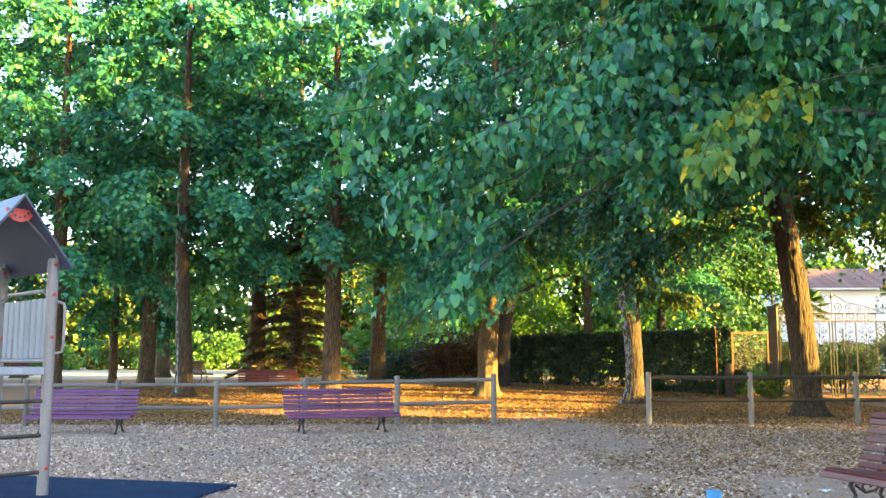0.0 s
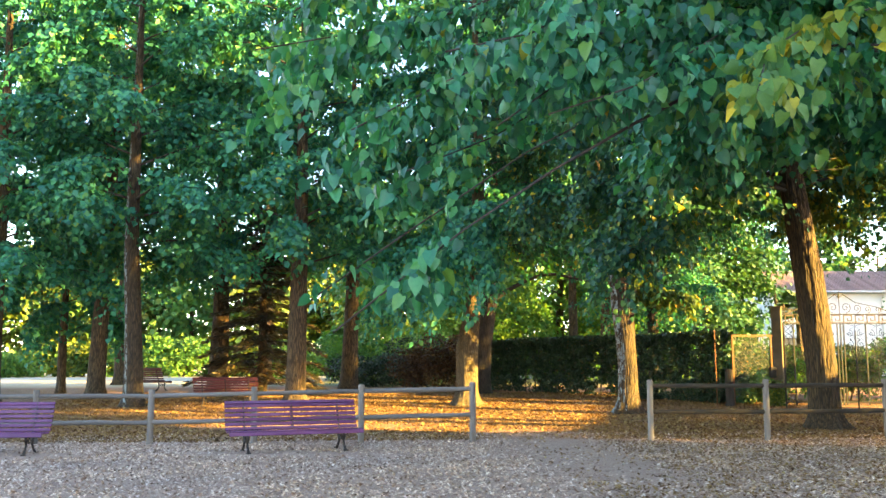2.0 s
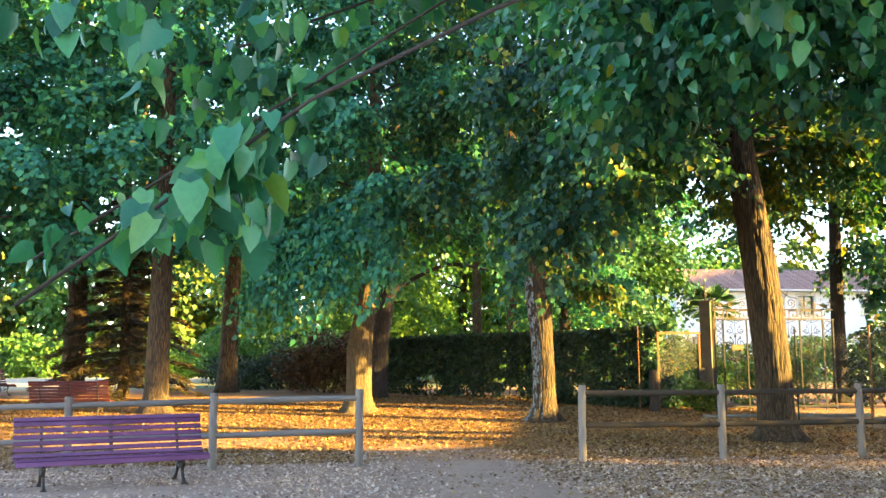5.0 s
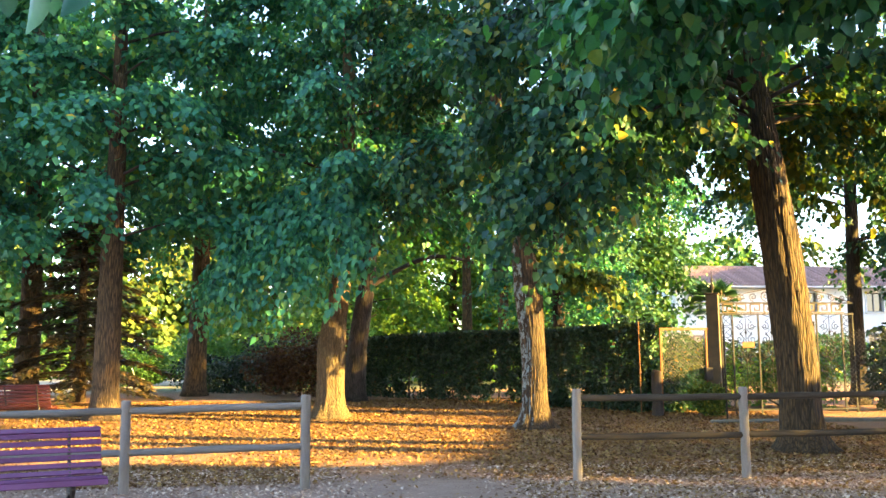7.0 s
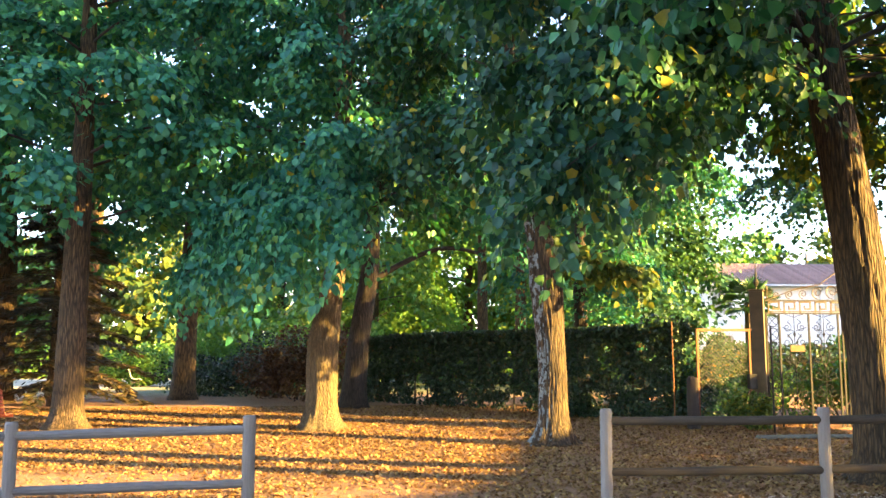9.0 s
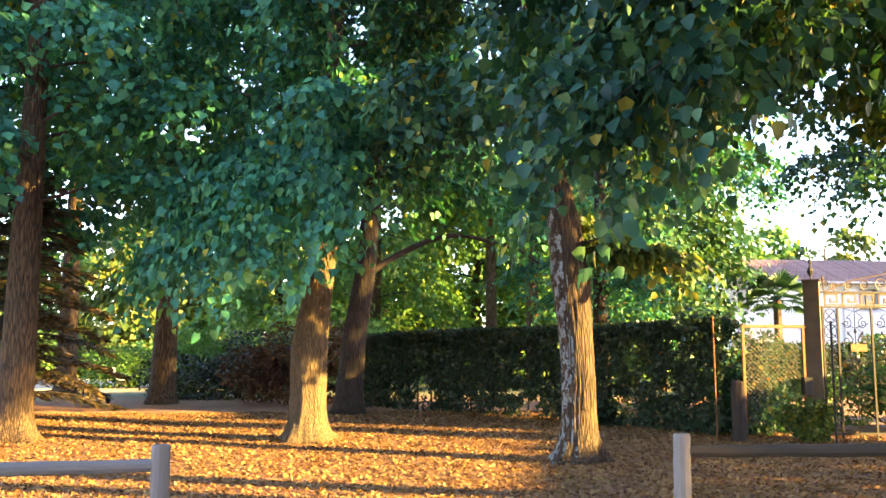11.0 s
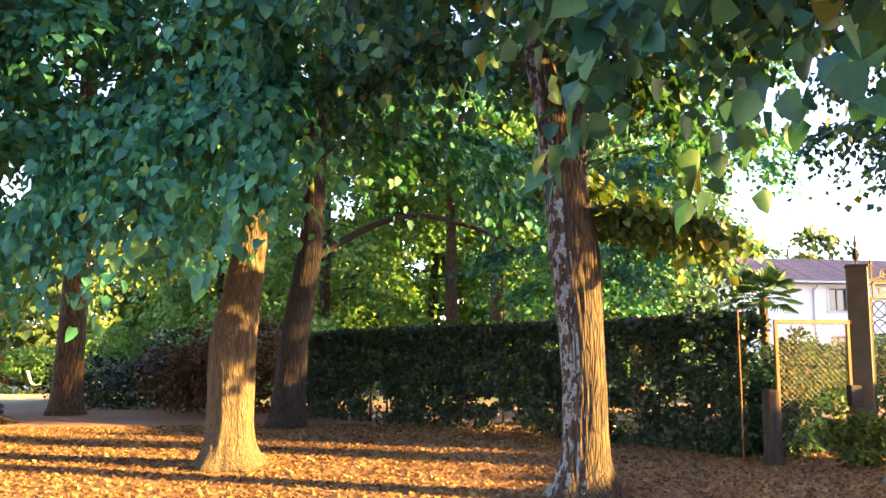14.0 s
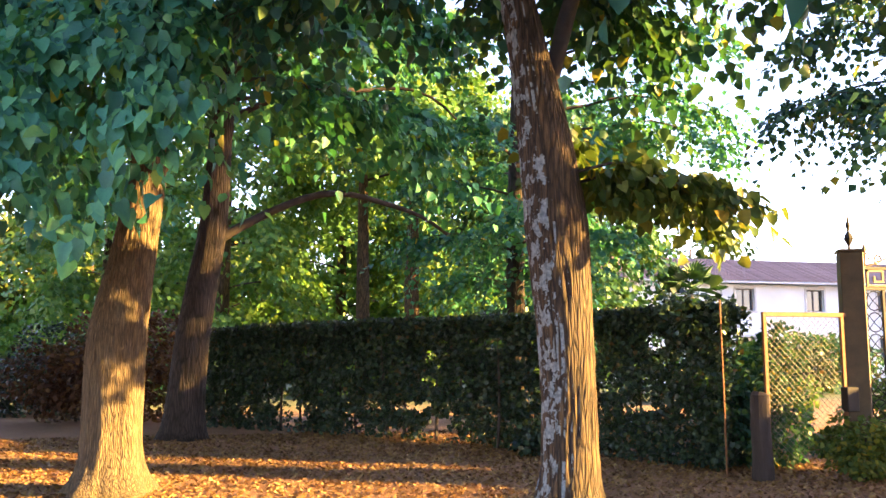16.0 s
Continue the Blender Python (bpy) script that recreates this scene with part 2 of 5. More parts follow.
FLAT = (np.array([(-.5, 0, 0), (0, -.32, .05), (.5, 0, 0.02), (0, .32, .06)]), [(0, 1, 2, 3)])


SHARD = (np.array([(-.5, -.1, 0), (.45, -.25, .06), (.2, .32, .03)]), [(0, 1, 2)])


def leaves(name, pos, axis, normal, size, mat, shape=FOLD, parent=None, label=""):
    """Many leaves in one mesh: each grows from pos along axis, facing normal."""
    pos, axis, normal = (np.asarray(a, float) for a in (pos, axis, normal))
    axis /= np.linalg.norm(axis, axis=1)[:, None] + 1e-9
    side = np.cross(axis, normal)
    side /= np.linalg.norm(side, axis=1)[:, None] + 1e-9
    up = np.cross(side, axis)
    tv, tf = shape
    size = np.asarray(size)[:, None, None]
    co = pos[:, None, :] + size * (tv[None, :, 0:1] * side[:, None, :] + tv[None, :, 1:2] * axis[:, None, :] + tv[None, :, 2:3] * up[:, None, :])
    n, k = len(pos), len(tv)
    counts = [len(f) for f in tf]
    flat = np.concatenate([np.array(f) for f in tf])
    idx = (np.arange(n)[:, None] * k + flat[None, :]).ravel()
    me = bpy.data.meshes.new(name)
    me.vertices.add(n * k)
    me.vertices.foreach_set("co", co.ravel())
    me.loops.add(len(idx))
    me.loops.foreach_set("vertex_index", idx.astype(np.int32))
    tot = np.tile(counts, n).astype(np.int32)
    me.polygons.add(len(tot))
    me.polygons.foreach_set("loop_start", np.concatenate([[0], np.cumsum(tot)[:-1]]).astype(np.int32))
    me.polygons.foreach_set("loop_total", tot)
    me.materials.append(mat)
    if k == 9:
        me.shade_smooth()
    me.update(calc_edges=True)
    return place(name, me, parent, label)


def unit(a):
    return a / (np.linalg.norm(a, axis=-1, keepdims=True) + 1e-9)


# ---- ground ----
def g(x, y):
    """Height of the ground: level to the fence, then rising gently to the field."""
    z = float(np.interp(y, (-400, 21, 29, 32, 38, 42, 60, 400), (-0.06, -0.06, 0.03, 0.15, 0.38, 0.5, 0.55, 0.55)))
    return z + 0.03 * noise.noise(Vector((x * 0.35, y * 0.35, 0.0)))


def ground():
    def axis(a, b, fine0, fine1, step):
        mid = list(np.arange(fine0, fine1, step))
        lo = [fine0 - (fine0 - a) * (i / 10) ** 2.2 for i in range(10, 0, -1)]
        hi = [fine1 + (b - fine1) * (i / 10) ** 2.2 for i in range(0, 11)]
        return lo + mid + hi
    xs, ys = axis(-600, 600, -16, 16, 0.5), axis(-400, 900, -2, 48, 0.5)
    s = Shape()
    s.v = [(x, y, g(x, y)) for y in ys for x in xs]
    w = len(xs)
    s.f = [(j * w + i, j * w + i + 1, (j + 1) * w + i + 1, (j + 1) * w + i) for j in range(len(ys) - 1) for i in range(w - 1)]
    tagged(part("ground", s, GROUND, smooth=True), "brown earth covered in dry leaves and wood chips", "ground", "", "structure")


ground()


def scatter(name, label, x0, x1, y0, y1, n, size, mat, seed, bare=(), lift=0.012, shape=SHARD, curl=0.4):
    r = np.random.RandomState(seed)
    u = r.rand(n)
    x, y = x0 + (x1 - x0) * r.rand(n), y0 + (y1 - y0) * u
    keep = np.ones(n, bool)
    for bx, by, rx, ry in bare:
        d = ((x - bx) / rx) ** 2 + ((y - by) / ry) ** 2 + 0.35 * r.randn(n)
        keep &= (d > 1) | (r.rand(n) < 0.12)
    x, y = x[keep], y[keep]
    n = len(x)
    z = np.array([g(a, b) for a, b in zip(x, y)]) + lift
    a = r.rand(n) * 2 * math.pi
    ax = np.stack([np.cos(a), np.sin(a), r.randn(n) * curl * 0.6], 1)
    nm = np.stack([r.randn(n) * curl, r.randn(n) * curl, np.ones(n)], 1)
    ob = leaves(name, np.stack([x, y, z], 1), ax, nm, size * (0.6 + 0.8 * r.rand(n)), mat, shape)
    tagged(ob, label, "leaf litter", "", "stuff")


PATH_BARE = ((2.7, 17.2, 0.9, 3.6), (2.5, 21.0, 1.1, 1.6), (-1.9, 18.2, 1.9, 0.45), (-6.8, 17.9, 1.6, 0.5), (1.8, 11.3, 0.8, 0.9), (4.2, 10.5, 0.9, 1.2))
scatter("wood_chips", "pale wood chips and dry leaves on trodden earth", -13, 11, 6, 22.5, 160000, 0.052, CHIP, 3, PATH_BARE)
scatter("fallen_leaves", "orange-brown fallen leaves under the trees", -12, 12.5, 20.8, 38, 160000, 0.075, LITTER, 4, ((2.4, 22.0, 1.3, 2.0), (-2.5, 24.5, 3.0, 1.2)), 0.014, SHARD, 0.5)
scatter("fallen_leaves", "brown fallen leaves at the playground's edge", 2.0, 12, 9, 22, 30000, 0.06, LITTER, 5, PATH_BARE)


# ---- trees ----
def trunk_shape(path, radii, flare, seed, n=28, ridges=0.0):
    """A tapered trunk whose foot spreads into roots."""
    pts, rr = [], []
    path = [Vector(p) for p in path]
    for i in range(len(path) - 1):
        steps = max(2, int((path[i + 1] - path[i]).length / (0.09 if ridges else 0.18)))
        for k in range(steps):
            f = k / steps
            pts.append(path[i].lerp(path[i + 1], f))
            rr.append(radii[i] * (1 - f) + radii[i + 1] * f)
    pts.append(path[-1])
    rr.append(radii[-1])
    # soften the bends
    for _ in range(20 if ridges else 6):
        pts = [pts[0]] + [(pts[i - 1] + pts[i] * 2 + pts[i + 1]) / 4 for i in range(1, len(pts) - 1)] + [pts[-1]]
    s = Shape().tube(pts, rr, n)
    for i, p in enumerate(pts):
        for j in range(n):
            a, k = 2 * math.pi * j / n, i * n + j
            lobes = 0.5 + 0.5 * math.cos(a * 5 + seed * 1.7) * (0.6 + 0.4 * math.sin(a * 2 + seed))
            spread = flare * math.exp(-max(p.z, 0) / 0.22) * (0.35 + lobes)
            knob = 0.07 * noise.noise(Vector((math.cos(a) * 1.6, math.sin(a) * 1.6, p.z * 0.9 + seed * 5))) + 0.035 * noise.noise(Vector((math.cos(a) * 5, math.sin(a) * 5, p.z * 0.7 + seed)))
            if ridges:
                u = Vector((math.cos(a) * 5.5, math.sin(a) * 5.5, p.z * 1.7 + seed * 3))
                knob += ridges * (0.5 - 2.2 * abs(noise.noise(u))) + 0.4 * ridges * noise.noise(u * 2.3)
            c = Vector(s.v[k]) - p
            q = p + c * (1 + knob) + Vector((c.x, c.y, 0)).normalized() * spread * rr[0]
            s.v[k] = tuple(q)
    return s, pts, rr


def along(pts, z):
    for i in range(len(pts) - 1):
        if pts[i + 1].z >= z:
            f = (z - pts[i].z) / max(1e-6, pts[i + 1].z - pts[i].z)
            return pts[i].lerp(pts[i + 1], max(0, f))
    return pts[-1].copy()


def bough(start, az, length, rise, droop, r0, steps=9, seed=0):
    """A limb: rises from the trunk, bends outwards and droops at its tip."""
    pts = []
    for i in range(steps + 1):
        f = i / steps
        out = length * f
        z = rise * math.sin(min(1.0, f * 1.1) * math.pi * 0.5) - droop * f ** 2.2
        z += 0.1 * length * f * noise.noise(Vector((f * 3.0, az * 2.0, seed * 1.7)))
        w = 0.3 * length * f * noise.noise(Vector((f * 2.1, seed * 3.3, az)))
        pts.append(Vector(start) + Vector((math.cos(az) * out - math.sin(az) * w, math.sin(az) * out + math.cos(az) * w, z)))
    return pts, [max(0.008, r0 * (1 - (0.88 if steps < 12 else 0.6) * i / steps)) for i in range(steps + 1)]


def foliage(limbs, per_limb, per_twig, twig_len, size, r, hang=0.7, fill=0.1):
    """Sprays of leaves: each twig leaves a limb, droops, and carries its leaves in two ranks that share one lie."""
    pos, ax, nm, sz = [], [], [], []
    for pts, _ in limbs:
        P = np.array([p[:] for p in pts])
        f = (0.2 + 0.8 * r.rand(per_limb) ** 0.8) * (len(P) - 1)
        i = np.minimum(f.astype(int), len(P) - 2)
        base = P[i] + (P[i + 1] - P[i]) * (f - i)[:, None]
        out = unit(P[i + 1] - P[i])
        d = unit(out * 0.75 + r.randn(per_limb, 3) * np.array([0.75, 0.75, 0.42]) + np.array([0, 0, -0.25]))
        ln = twig_len * (0.5 + r.rand(per_limb))
        s = (np.arange(per_twig)[None, :] + r.rand(per_limb, per_twig)) / per_twig
        side = unit(np.cross(d, np.array([0, 0, 1.0])))
        rank = np.where(np.arange(per_twig) % 2, 1.0, -1.0)[None, :, None]
        q = base[:, None, :] + d[:, None, :] * (s * ln[:, None])[:, :, None] + side[:, None, :] * rank * 0.3 * size
        q[:, :, 2] -= hang * 0.55 * (s ** 2) * ln[:, None]
        q = q + r.randn(per_limb, per_twig, 3) * fill * np.array([1, 1, 0.5])
        n = per_limb * per_twig
        lie = np.array([0, 0, 0.75]) + unit(d * np.array([1, 1, 0])) * 0.55 + r.randn(per_limb, 3) * 0.3
        pos.append(q.reshape(-1, 3))
        ax.append((d[:, None, :] * 0.5 + side[:, None, :] * rank * 0.45 + np.array([0, 0, -hang * 0.75])).reshape(-1, 3) + r.randn(n, 3) * 0.32)
        nm.append(np.repeat(lie, per_twig, 0) + r.randn(n, 3) * 0.34)
        sz.append(size * (0.65 + 0.7 * r.rand(n)))
    return np.concatenate(pos), np.concatenate(ax), np.concatenate(nm), np.concatenate(sz)


def tree(label, x, y, path, radii, limbs, bark=None, leaf=None, flare=0.5, seed=1, per_limb=46, per_twig=15, twig=0.85, size=0.172, hang=0.9, fill=0.085, shape=FOLD, category="tree", name="tree", group="park trees", low=0.0, bare=(), sprays=(), fine=0, stout=1.0, clear=0.0, gold=(), ridges=0.0, spray_leaf=None):
    """limbs: (height on the trunk, direction in degrees, length, rise, droop)."""
    t = thing(name, label, category, pose(x, y, g(x, y) - 0.04), group)
    s, pts, rr = trunk_shape(path, radii, flare, seed, 10 if group == "far trees" else 110 if ridges else 24, ridges)
    part("trunk", s, bark or BARK, t, smooth=True)
    made = []
    for k, (z, az, length, rise, droop) in enumerate(limbs):
        st = along(pts, z)
        r0 = 0.8 * stout * min(0.45 * radii[0], 0.012 + 0.01 * length)
        p, rad = bough(st, radians(az), length, rise, droop, r0, seed=seed * 13 + k)
        made.append((p, rad))
        part("limb", Shape().tube(p, rad, 7, 0.15, k), TWIG, t, smooth=True)
    for k, (z, az, length, rise, droop, r0) in enumerate(bare):
        p, rad = bough(along(pts, z), radians(az), length, rise, droop, r0, 16, seed=seed * 17 + k)
        part("limb", Shape().tube(p, rad, 8, 0.15, k), TWIG, t, "long bare arching limb", smooth=True)
    r = np.random.RandomState(seed * 31 + 7)
    sets = [(made[:fine], per_limb, per_twig, twig, fill, shape), (made[fine:], per_limb, per_twig, twig, fill, HEART_PLAIN if fine else shape)]
    thin = []
    for k, (z, az, length, rise, droop) in enumerate(sprays):
        p, rad = bough(along(pts, z), radians(az), length, rise, droop, 0.02, seed=seed * 19 + k)
        part("limb", Shape().tube(p, rad, 6), TWIG, t, smooth=True)
        thin.append((p, rad))
    sets.append((thin, 34, 16, 0.42, 0.07, shape if fine else HEART_PLAIN))
    for chosen, nl, nt_, tw, fl, shp in sets:
        mat = spray_leaf if spray_leaf and chosen is thin else leaf or LEAF
        if chosen:
            q = foliage(chosen, nl, nt_, tw, size, r, hang, fl)
            keep = q[0][:, 2] > low
            if clear:
                ly = q[0][:, 1] + y
                gap = np.abs(q[0][:, 0] + x - np.interp(ly, (0, 8.4, 10.1, 14.3, 16.2, 24), (0, 0.9, 1.55, 2.2, 2.4, 2.35)))
                keep &= (gap > clear) | (q[0][:, 2] > 3.7)
            leaves("crown", *[v[keep] for v in q], mat, shp, t)
    for k, (z, az, length, rise, droop) in enumerate(gold):
        p, rad = bough(along(pts, z), radians(az), length, rise, droop, 0.018, seed=seed * 23 + k)
        part("limb", Shape().tube(p, rad, 6), TWIG, t, smooth=True)
        q = foliage([(p[5:], rad[5:])], 26, 10, 0.3, size * 1.05, r, hang, 0.06)
        leaves("crown", *q, LEAF_GOLD, HEART, t, "yellowing leaves at a bough's tip")
    return t


def ring(n, z0, z1, len0, len1, seed, rise=0.9, droop=1.2, start=0.0):
    """Limbs spread round a trunk from height z0 to z1, with lengths from len0 (low) to len1 (high)."""
    r = random.Random(seed)
    out = []
    n = int(n * 1.2)
    for i in range(n):
        f = i / max(1, n - 1)
        out.append((z0 + (z1 - z0) * f + r.uniform(-0.2, 0.2), start + i * 137.5 + r.uniform(-18, 18), (len0 + (1.25 * len1 - len0) * f) * r.uniform(0.8, 1.15), rise * r.uniform(0.6, 1.4), droop * (1 - 0.6 * f) * r.uniform(0.5, 1.5)))
    return out


LIN = "tall green linden with a bare brown trunk among fallen leaves"
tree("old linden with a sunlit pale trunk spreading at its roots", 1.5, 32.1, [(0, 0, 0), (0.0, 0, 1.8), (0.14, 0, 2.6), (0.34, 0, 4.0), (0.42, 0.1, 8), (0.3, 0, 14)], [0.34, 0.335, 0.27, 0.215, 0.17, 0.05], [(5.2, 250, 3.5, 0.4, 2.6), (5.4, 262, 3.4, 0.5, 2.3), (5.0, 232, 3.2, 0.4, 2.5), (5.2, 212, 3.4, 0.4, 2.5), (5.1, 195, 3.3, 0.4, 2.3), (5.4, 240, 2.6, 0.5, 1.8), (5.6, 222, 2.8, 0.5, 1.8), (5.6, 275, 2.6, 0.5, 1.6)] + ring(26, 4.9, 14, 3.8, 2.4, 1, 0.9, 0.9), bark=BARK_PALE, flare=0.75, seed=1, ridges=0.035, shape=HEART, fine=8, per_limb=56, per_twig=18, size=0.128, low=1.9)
# sprays take LEAF_WARM: golden sun put into their colour
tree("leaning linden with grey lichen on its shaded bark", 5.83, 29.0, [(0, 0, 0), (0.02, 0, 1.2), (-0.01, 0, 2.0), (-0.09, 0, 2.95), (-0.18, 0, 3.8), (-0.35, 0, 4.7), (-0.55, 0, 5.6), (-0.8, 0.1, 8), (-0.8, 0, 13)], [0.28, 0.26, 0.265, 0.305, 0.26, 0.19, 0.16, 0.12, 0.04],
     [(5.2, 150, 3.2, 1.0, 0.9), (5.4, 215, 3.2, 1.0, 1.0), (5.6, 255, 3.0, 1.2, 0.8), (5.3, 20, 2.6, 0.6, 0.5), (5.6, -10, 2.8, 0.8, 0.5), (6.0, 40, 2.8, 0.8, 0.4), (6.4, 10, 3.0, 0.8, 0.3), (5.8, 70, 2.8, 0.8, 0.4)] + ring(22, 6.6, 13, 3.2, 2.2, 2, 1.2, 0.8), bark=BARK_LICHEN, leaf=LEAF_MIX, flare=1.0, seed=2, ridges=0.05, spray_leaf=LEAF_WARM, shape=HEART_PLAIN, per_twig=15, size=0.122, bare=[(4.0, 10, 1.5, 3.0, 0.0, 0.1)], sprays=[(3.3, 8, 2.0, 0.35, 0.35), (3.4, -14, 1.7, 0.3, 0.5), (3.9, 60, 1.2, 0.3, 0.4)])
# its sprays also carry the sun's yellow as leaf colour
tree("tall linden, its furrowed trunk half lit by low sun", 9.0, 23.5, [(0, 0, 0), (-0.04, 0, 1.6), (-0.24, 0, 3.6), (-0.46, 0.1, 5.6), (-0.7, 0.2, 9), (-0.8, 0.2, 14)], [0.33, 0.315, 0.305, 0.26, 0.18, 0.05],
     [(5.3, 206, 5.2, 0.5, 2.5), (5.4, 211, 4.9, 0.6, 2.3), (5.5, 201, 5.1, 0.7, 2.4), (5.7, 207, 4.6, 0.8, 1.7), (6.4, 205, 5.0, 1.0, 1.4), (6.8, 198, 5.2, 1.0, 1.2), (7.2, 208, 4.8, 1.0, 1.0), (6.0, 190, 5.0, 0.9, 1.8), (6.6, 215, 4.8, 1.0, 1.4), (7.0, 182, 5.0, 1.0, 1.2), (5.4, 175, 4.2, 0.9, 1.8), (5.6, 195, 4.3, 1.2, 2.2), (5.8, 215, 4.4, 1.2, 1.8), (5.6, 155, 4.6, 1.2, 1.6), (6.2, 185, 4.6, 1.6, 1.2), (5.4, 20, 4.0, 0.9, 1.2), (5.8, -20, 4.0, 1.2, 1.2), (5.6, 60, 3.4, 1.2, 1.2), (5.6, 112, 3.6, 0.8, 1.0), (5.5, 136, 3.4, 0.8, 1.0), (5.8, 92, 4.0, 1.0, 0.9), (6.2, 120, 4.2, 1.0, 1.0), (6.5, 78, 4.2, 1.0, 0.8), (6.2, 145, 4.4, 1.2, 1.2)] + ring(18, 6.2, 13, 4.2, 2.5, 3, 1.2, 0.8), bark=BARK_FURROW, leaf=LEAF_MIX, flare=0.8, seed=3, fine=4, low=2.25, clear=1.1, ridges=0.07, spray_leaf=LEAF_WARM, sprays=[(5.5, 48, 4.0, 0.5, 1.4), (5.7, 5, 4.2, 0.6, 1.2), (6.3, 42, 4.8, 0.8, 1.0), (6.4, 20, 4.8, 0.8, 1.0), (5.6, 40, 4.6, 0.6, 1.6), (5.8, 15, 4.6, 0.6, 1.4), (5.8, 70, 3.8, 0.6, 1.4), (6.0, 30, 4.6, 0.7, 1.2), (6.1, 55, 4.4, 0.7, 1.2)], shape=HEART_PLAIN, size=0.114, per_limb=62, per_twig=19)
tree(LIN, -3.85, 32.5, [(0, 0, 0), (0.05, 0, 3), (0.1, 0, 7), (0.1, 0, 15)], [0.32, 0.28, 0.2, 0.05], ring(28, 4.5, 14.5, 3.8, 2.4, 4, 0.9, 1.0), flare=0.9, seed=4)
tree(LIN, -2.9, 41.4, [(0, 0, 0), (0.1, 0, 3), (0.2, 0, 7), (0.1, 0, 15)], [0.36, 0.3, 0.22, 0.06], ring(24, 4.8, 15, 4.0, 2.6, 5, 0.9, 1.0), flare=0.45, seed=5)
tree("leaning linden, its bark coloured as in shade, with a long arching limb", 2.25, 37.5, [(0, 0, 0), (0.12, 0, 1.8), (0.42, 0, 3.6), (0.6, 0, 7), (0.7, 0, 14)], [0.36, 0.29, 0.24, 0.18, 0.05], ring(31, 5.9, 15, 4.4, 2.8, 6), bark=BARK_SHADED, flare=0.35, seed=6, bare=[(3.4, -4, 4.4, 1.78, 1.58, 0.09), (5.6, 10, 4.6, 1.6, 1.0, 0.06)])
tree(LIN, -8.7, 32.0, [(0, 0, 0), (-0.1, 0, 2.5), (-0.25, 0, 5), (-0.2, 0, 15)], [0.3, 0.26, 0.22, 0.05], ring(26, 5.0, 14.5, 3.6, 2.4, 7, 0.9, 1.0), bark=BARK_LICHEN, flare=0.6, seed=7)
tree(LIN, -11.5, 36.7, [(0, 0, 0), (0.1, 0, 3), (0.3, 0, 7), (0.3, 0, 15)], [0.32, 0.27, 0.2, 0.05], ring(24, 4.6, 15, 4.0, 2.4, 8, 0.9, 1.0), flare=0.5, seed=8)
tree(LIN, -8.0, 40.4, [(0, 0, 0), (0.1, 0, 3), (0, 0, 7), (0, 0, 15)], [0.4, 0.33, 0.24, 0.06], ring(26, 4.4, 15, 4.2, 2.6, 9, 0.9, 1.0), flare=0.4, seed=9)
tree(LIN, -13.8, 33.5, [(0, 0, 0), (0, 0, 3), (0.1, 0, 7), (0, 0, 15)], [0.36, 0.3, 0.22, 0.05], ring(26, 4.2, 15, 4.2, 2.6, 10, 0.9, 1.0), flare=0.4, seed=10)
tree(LIN, -17.8, 35.5, [(0, 0, 0), (0, 0, 3), (0.1, 0, 7), (0, 0, 15)], [0.34, 0.28, 0.2, 0.05], ring(24, 3.8, 15, 4.2, 2.6, 16, 0.9, 1.0), flare=0.4, seed=16)
for k, (x, y) in enumerate(((-21.0, 47.0), (-14.5, 49.0), (-7.5, 48.5), (-24.0, 40.0))):
    tree("tall linden of the row behind, high crown", x, y, [(0, 0, 0), (0, 0, 4), (0.1, 0, 10), (0, 0, 19)], [0.36, 0.3, 0.2, 0.05], ring(20, 8.5, 19, 4.6, 3.4, 300 + k, 1.0, 1.0), seed=300 + k, size=0.2, per_limb=50, per_twig=15, twig=1.1)
tree("young slender linden with a thin dark trunk", -13.4, 38.5, [(0, 0, 0), (0, 0, 2), (0.1, 0, 8)], [0.17, 0.15, 0.04], ring(14, 2.2, 8, 2.4, 1.4, 13), flare=0.3, seed=13)
tree("slender garden tree behind the hedge", 8.4, 54.7, [(0, 0, 0), (0, 0, 4), (0, 0, 14)], [0.28, 0.24, 0.06], ring(11, 8.0, 14, 4.6, 2.6, 11, 1.0, 1.2), leaf=LEAF_GARDEN, seed=11, size=0.2, twig=1.6, fill=0.18)
tree("slender garden tree behind the hedge", 10.0, 53.6, [(0, 0, 0), (0, 0, 4), (0.2, 0, 13)], [0.32, 0.26, 0.06], ring(10, 7.6, 13, 4.2, 2.3, 12, 1.0, 1.2), leaf=LEAF_GARDEN, seed=12, size=0.2, twig=1.6, fill=0.18)
tree("round light-green garden tree beside the white house", 14.6, 51.0, [(0, 0, 0), (0, 0, 3), (0.2, 0, 10)], [0.26, 0.2, 0.05], ring(26, 1.4, 10, 3.9, 2.2, 14, 0.6, 1.0), leaf=LEAF_ROUND, seed=14, size=0.2, twig=1.4, fill=0.18)
tree("broad garden tree behind the hedge", 3.5, 58.0, [(0, 0, 0), (0, 0, 4), (0.2, 0, 14)], [0.3, 0.24, 0.06], ring(22, 1.8, 14, 5.0, 3.0, 15, 0.8, 1.8), leaf=LEAF_GARDEN, seed=15, size=0.22, twig=1.8, fill=0.2)
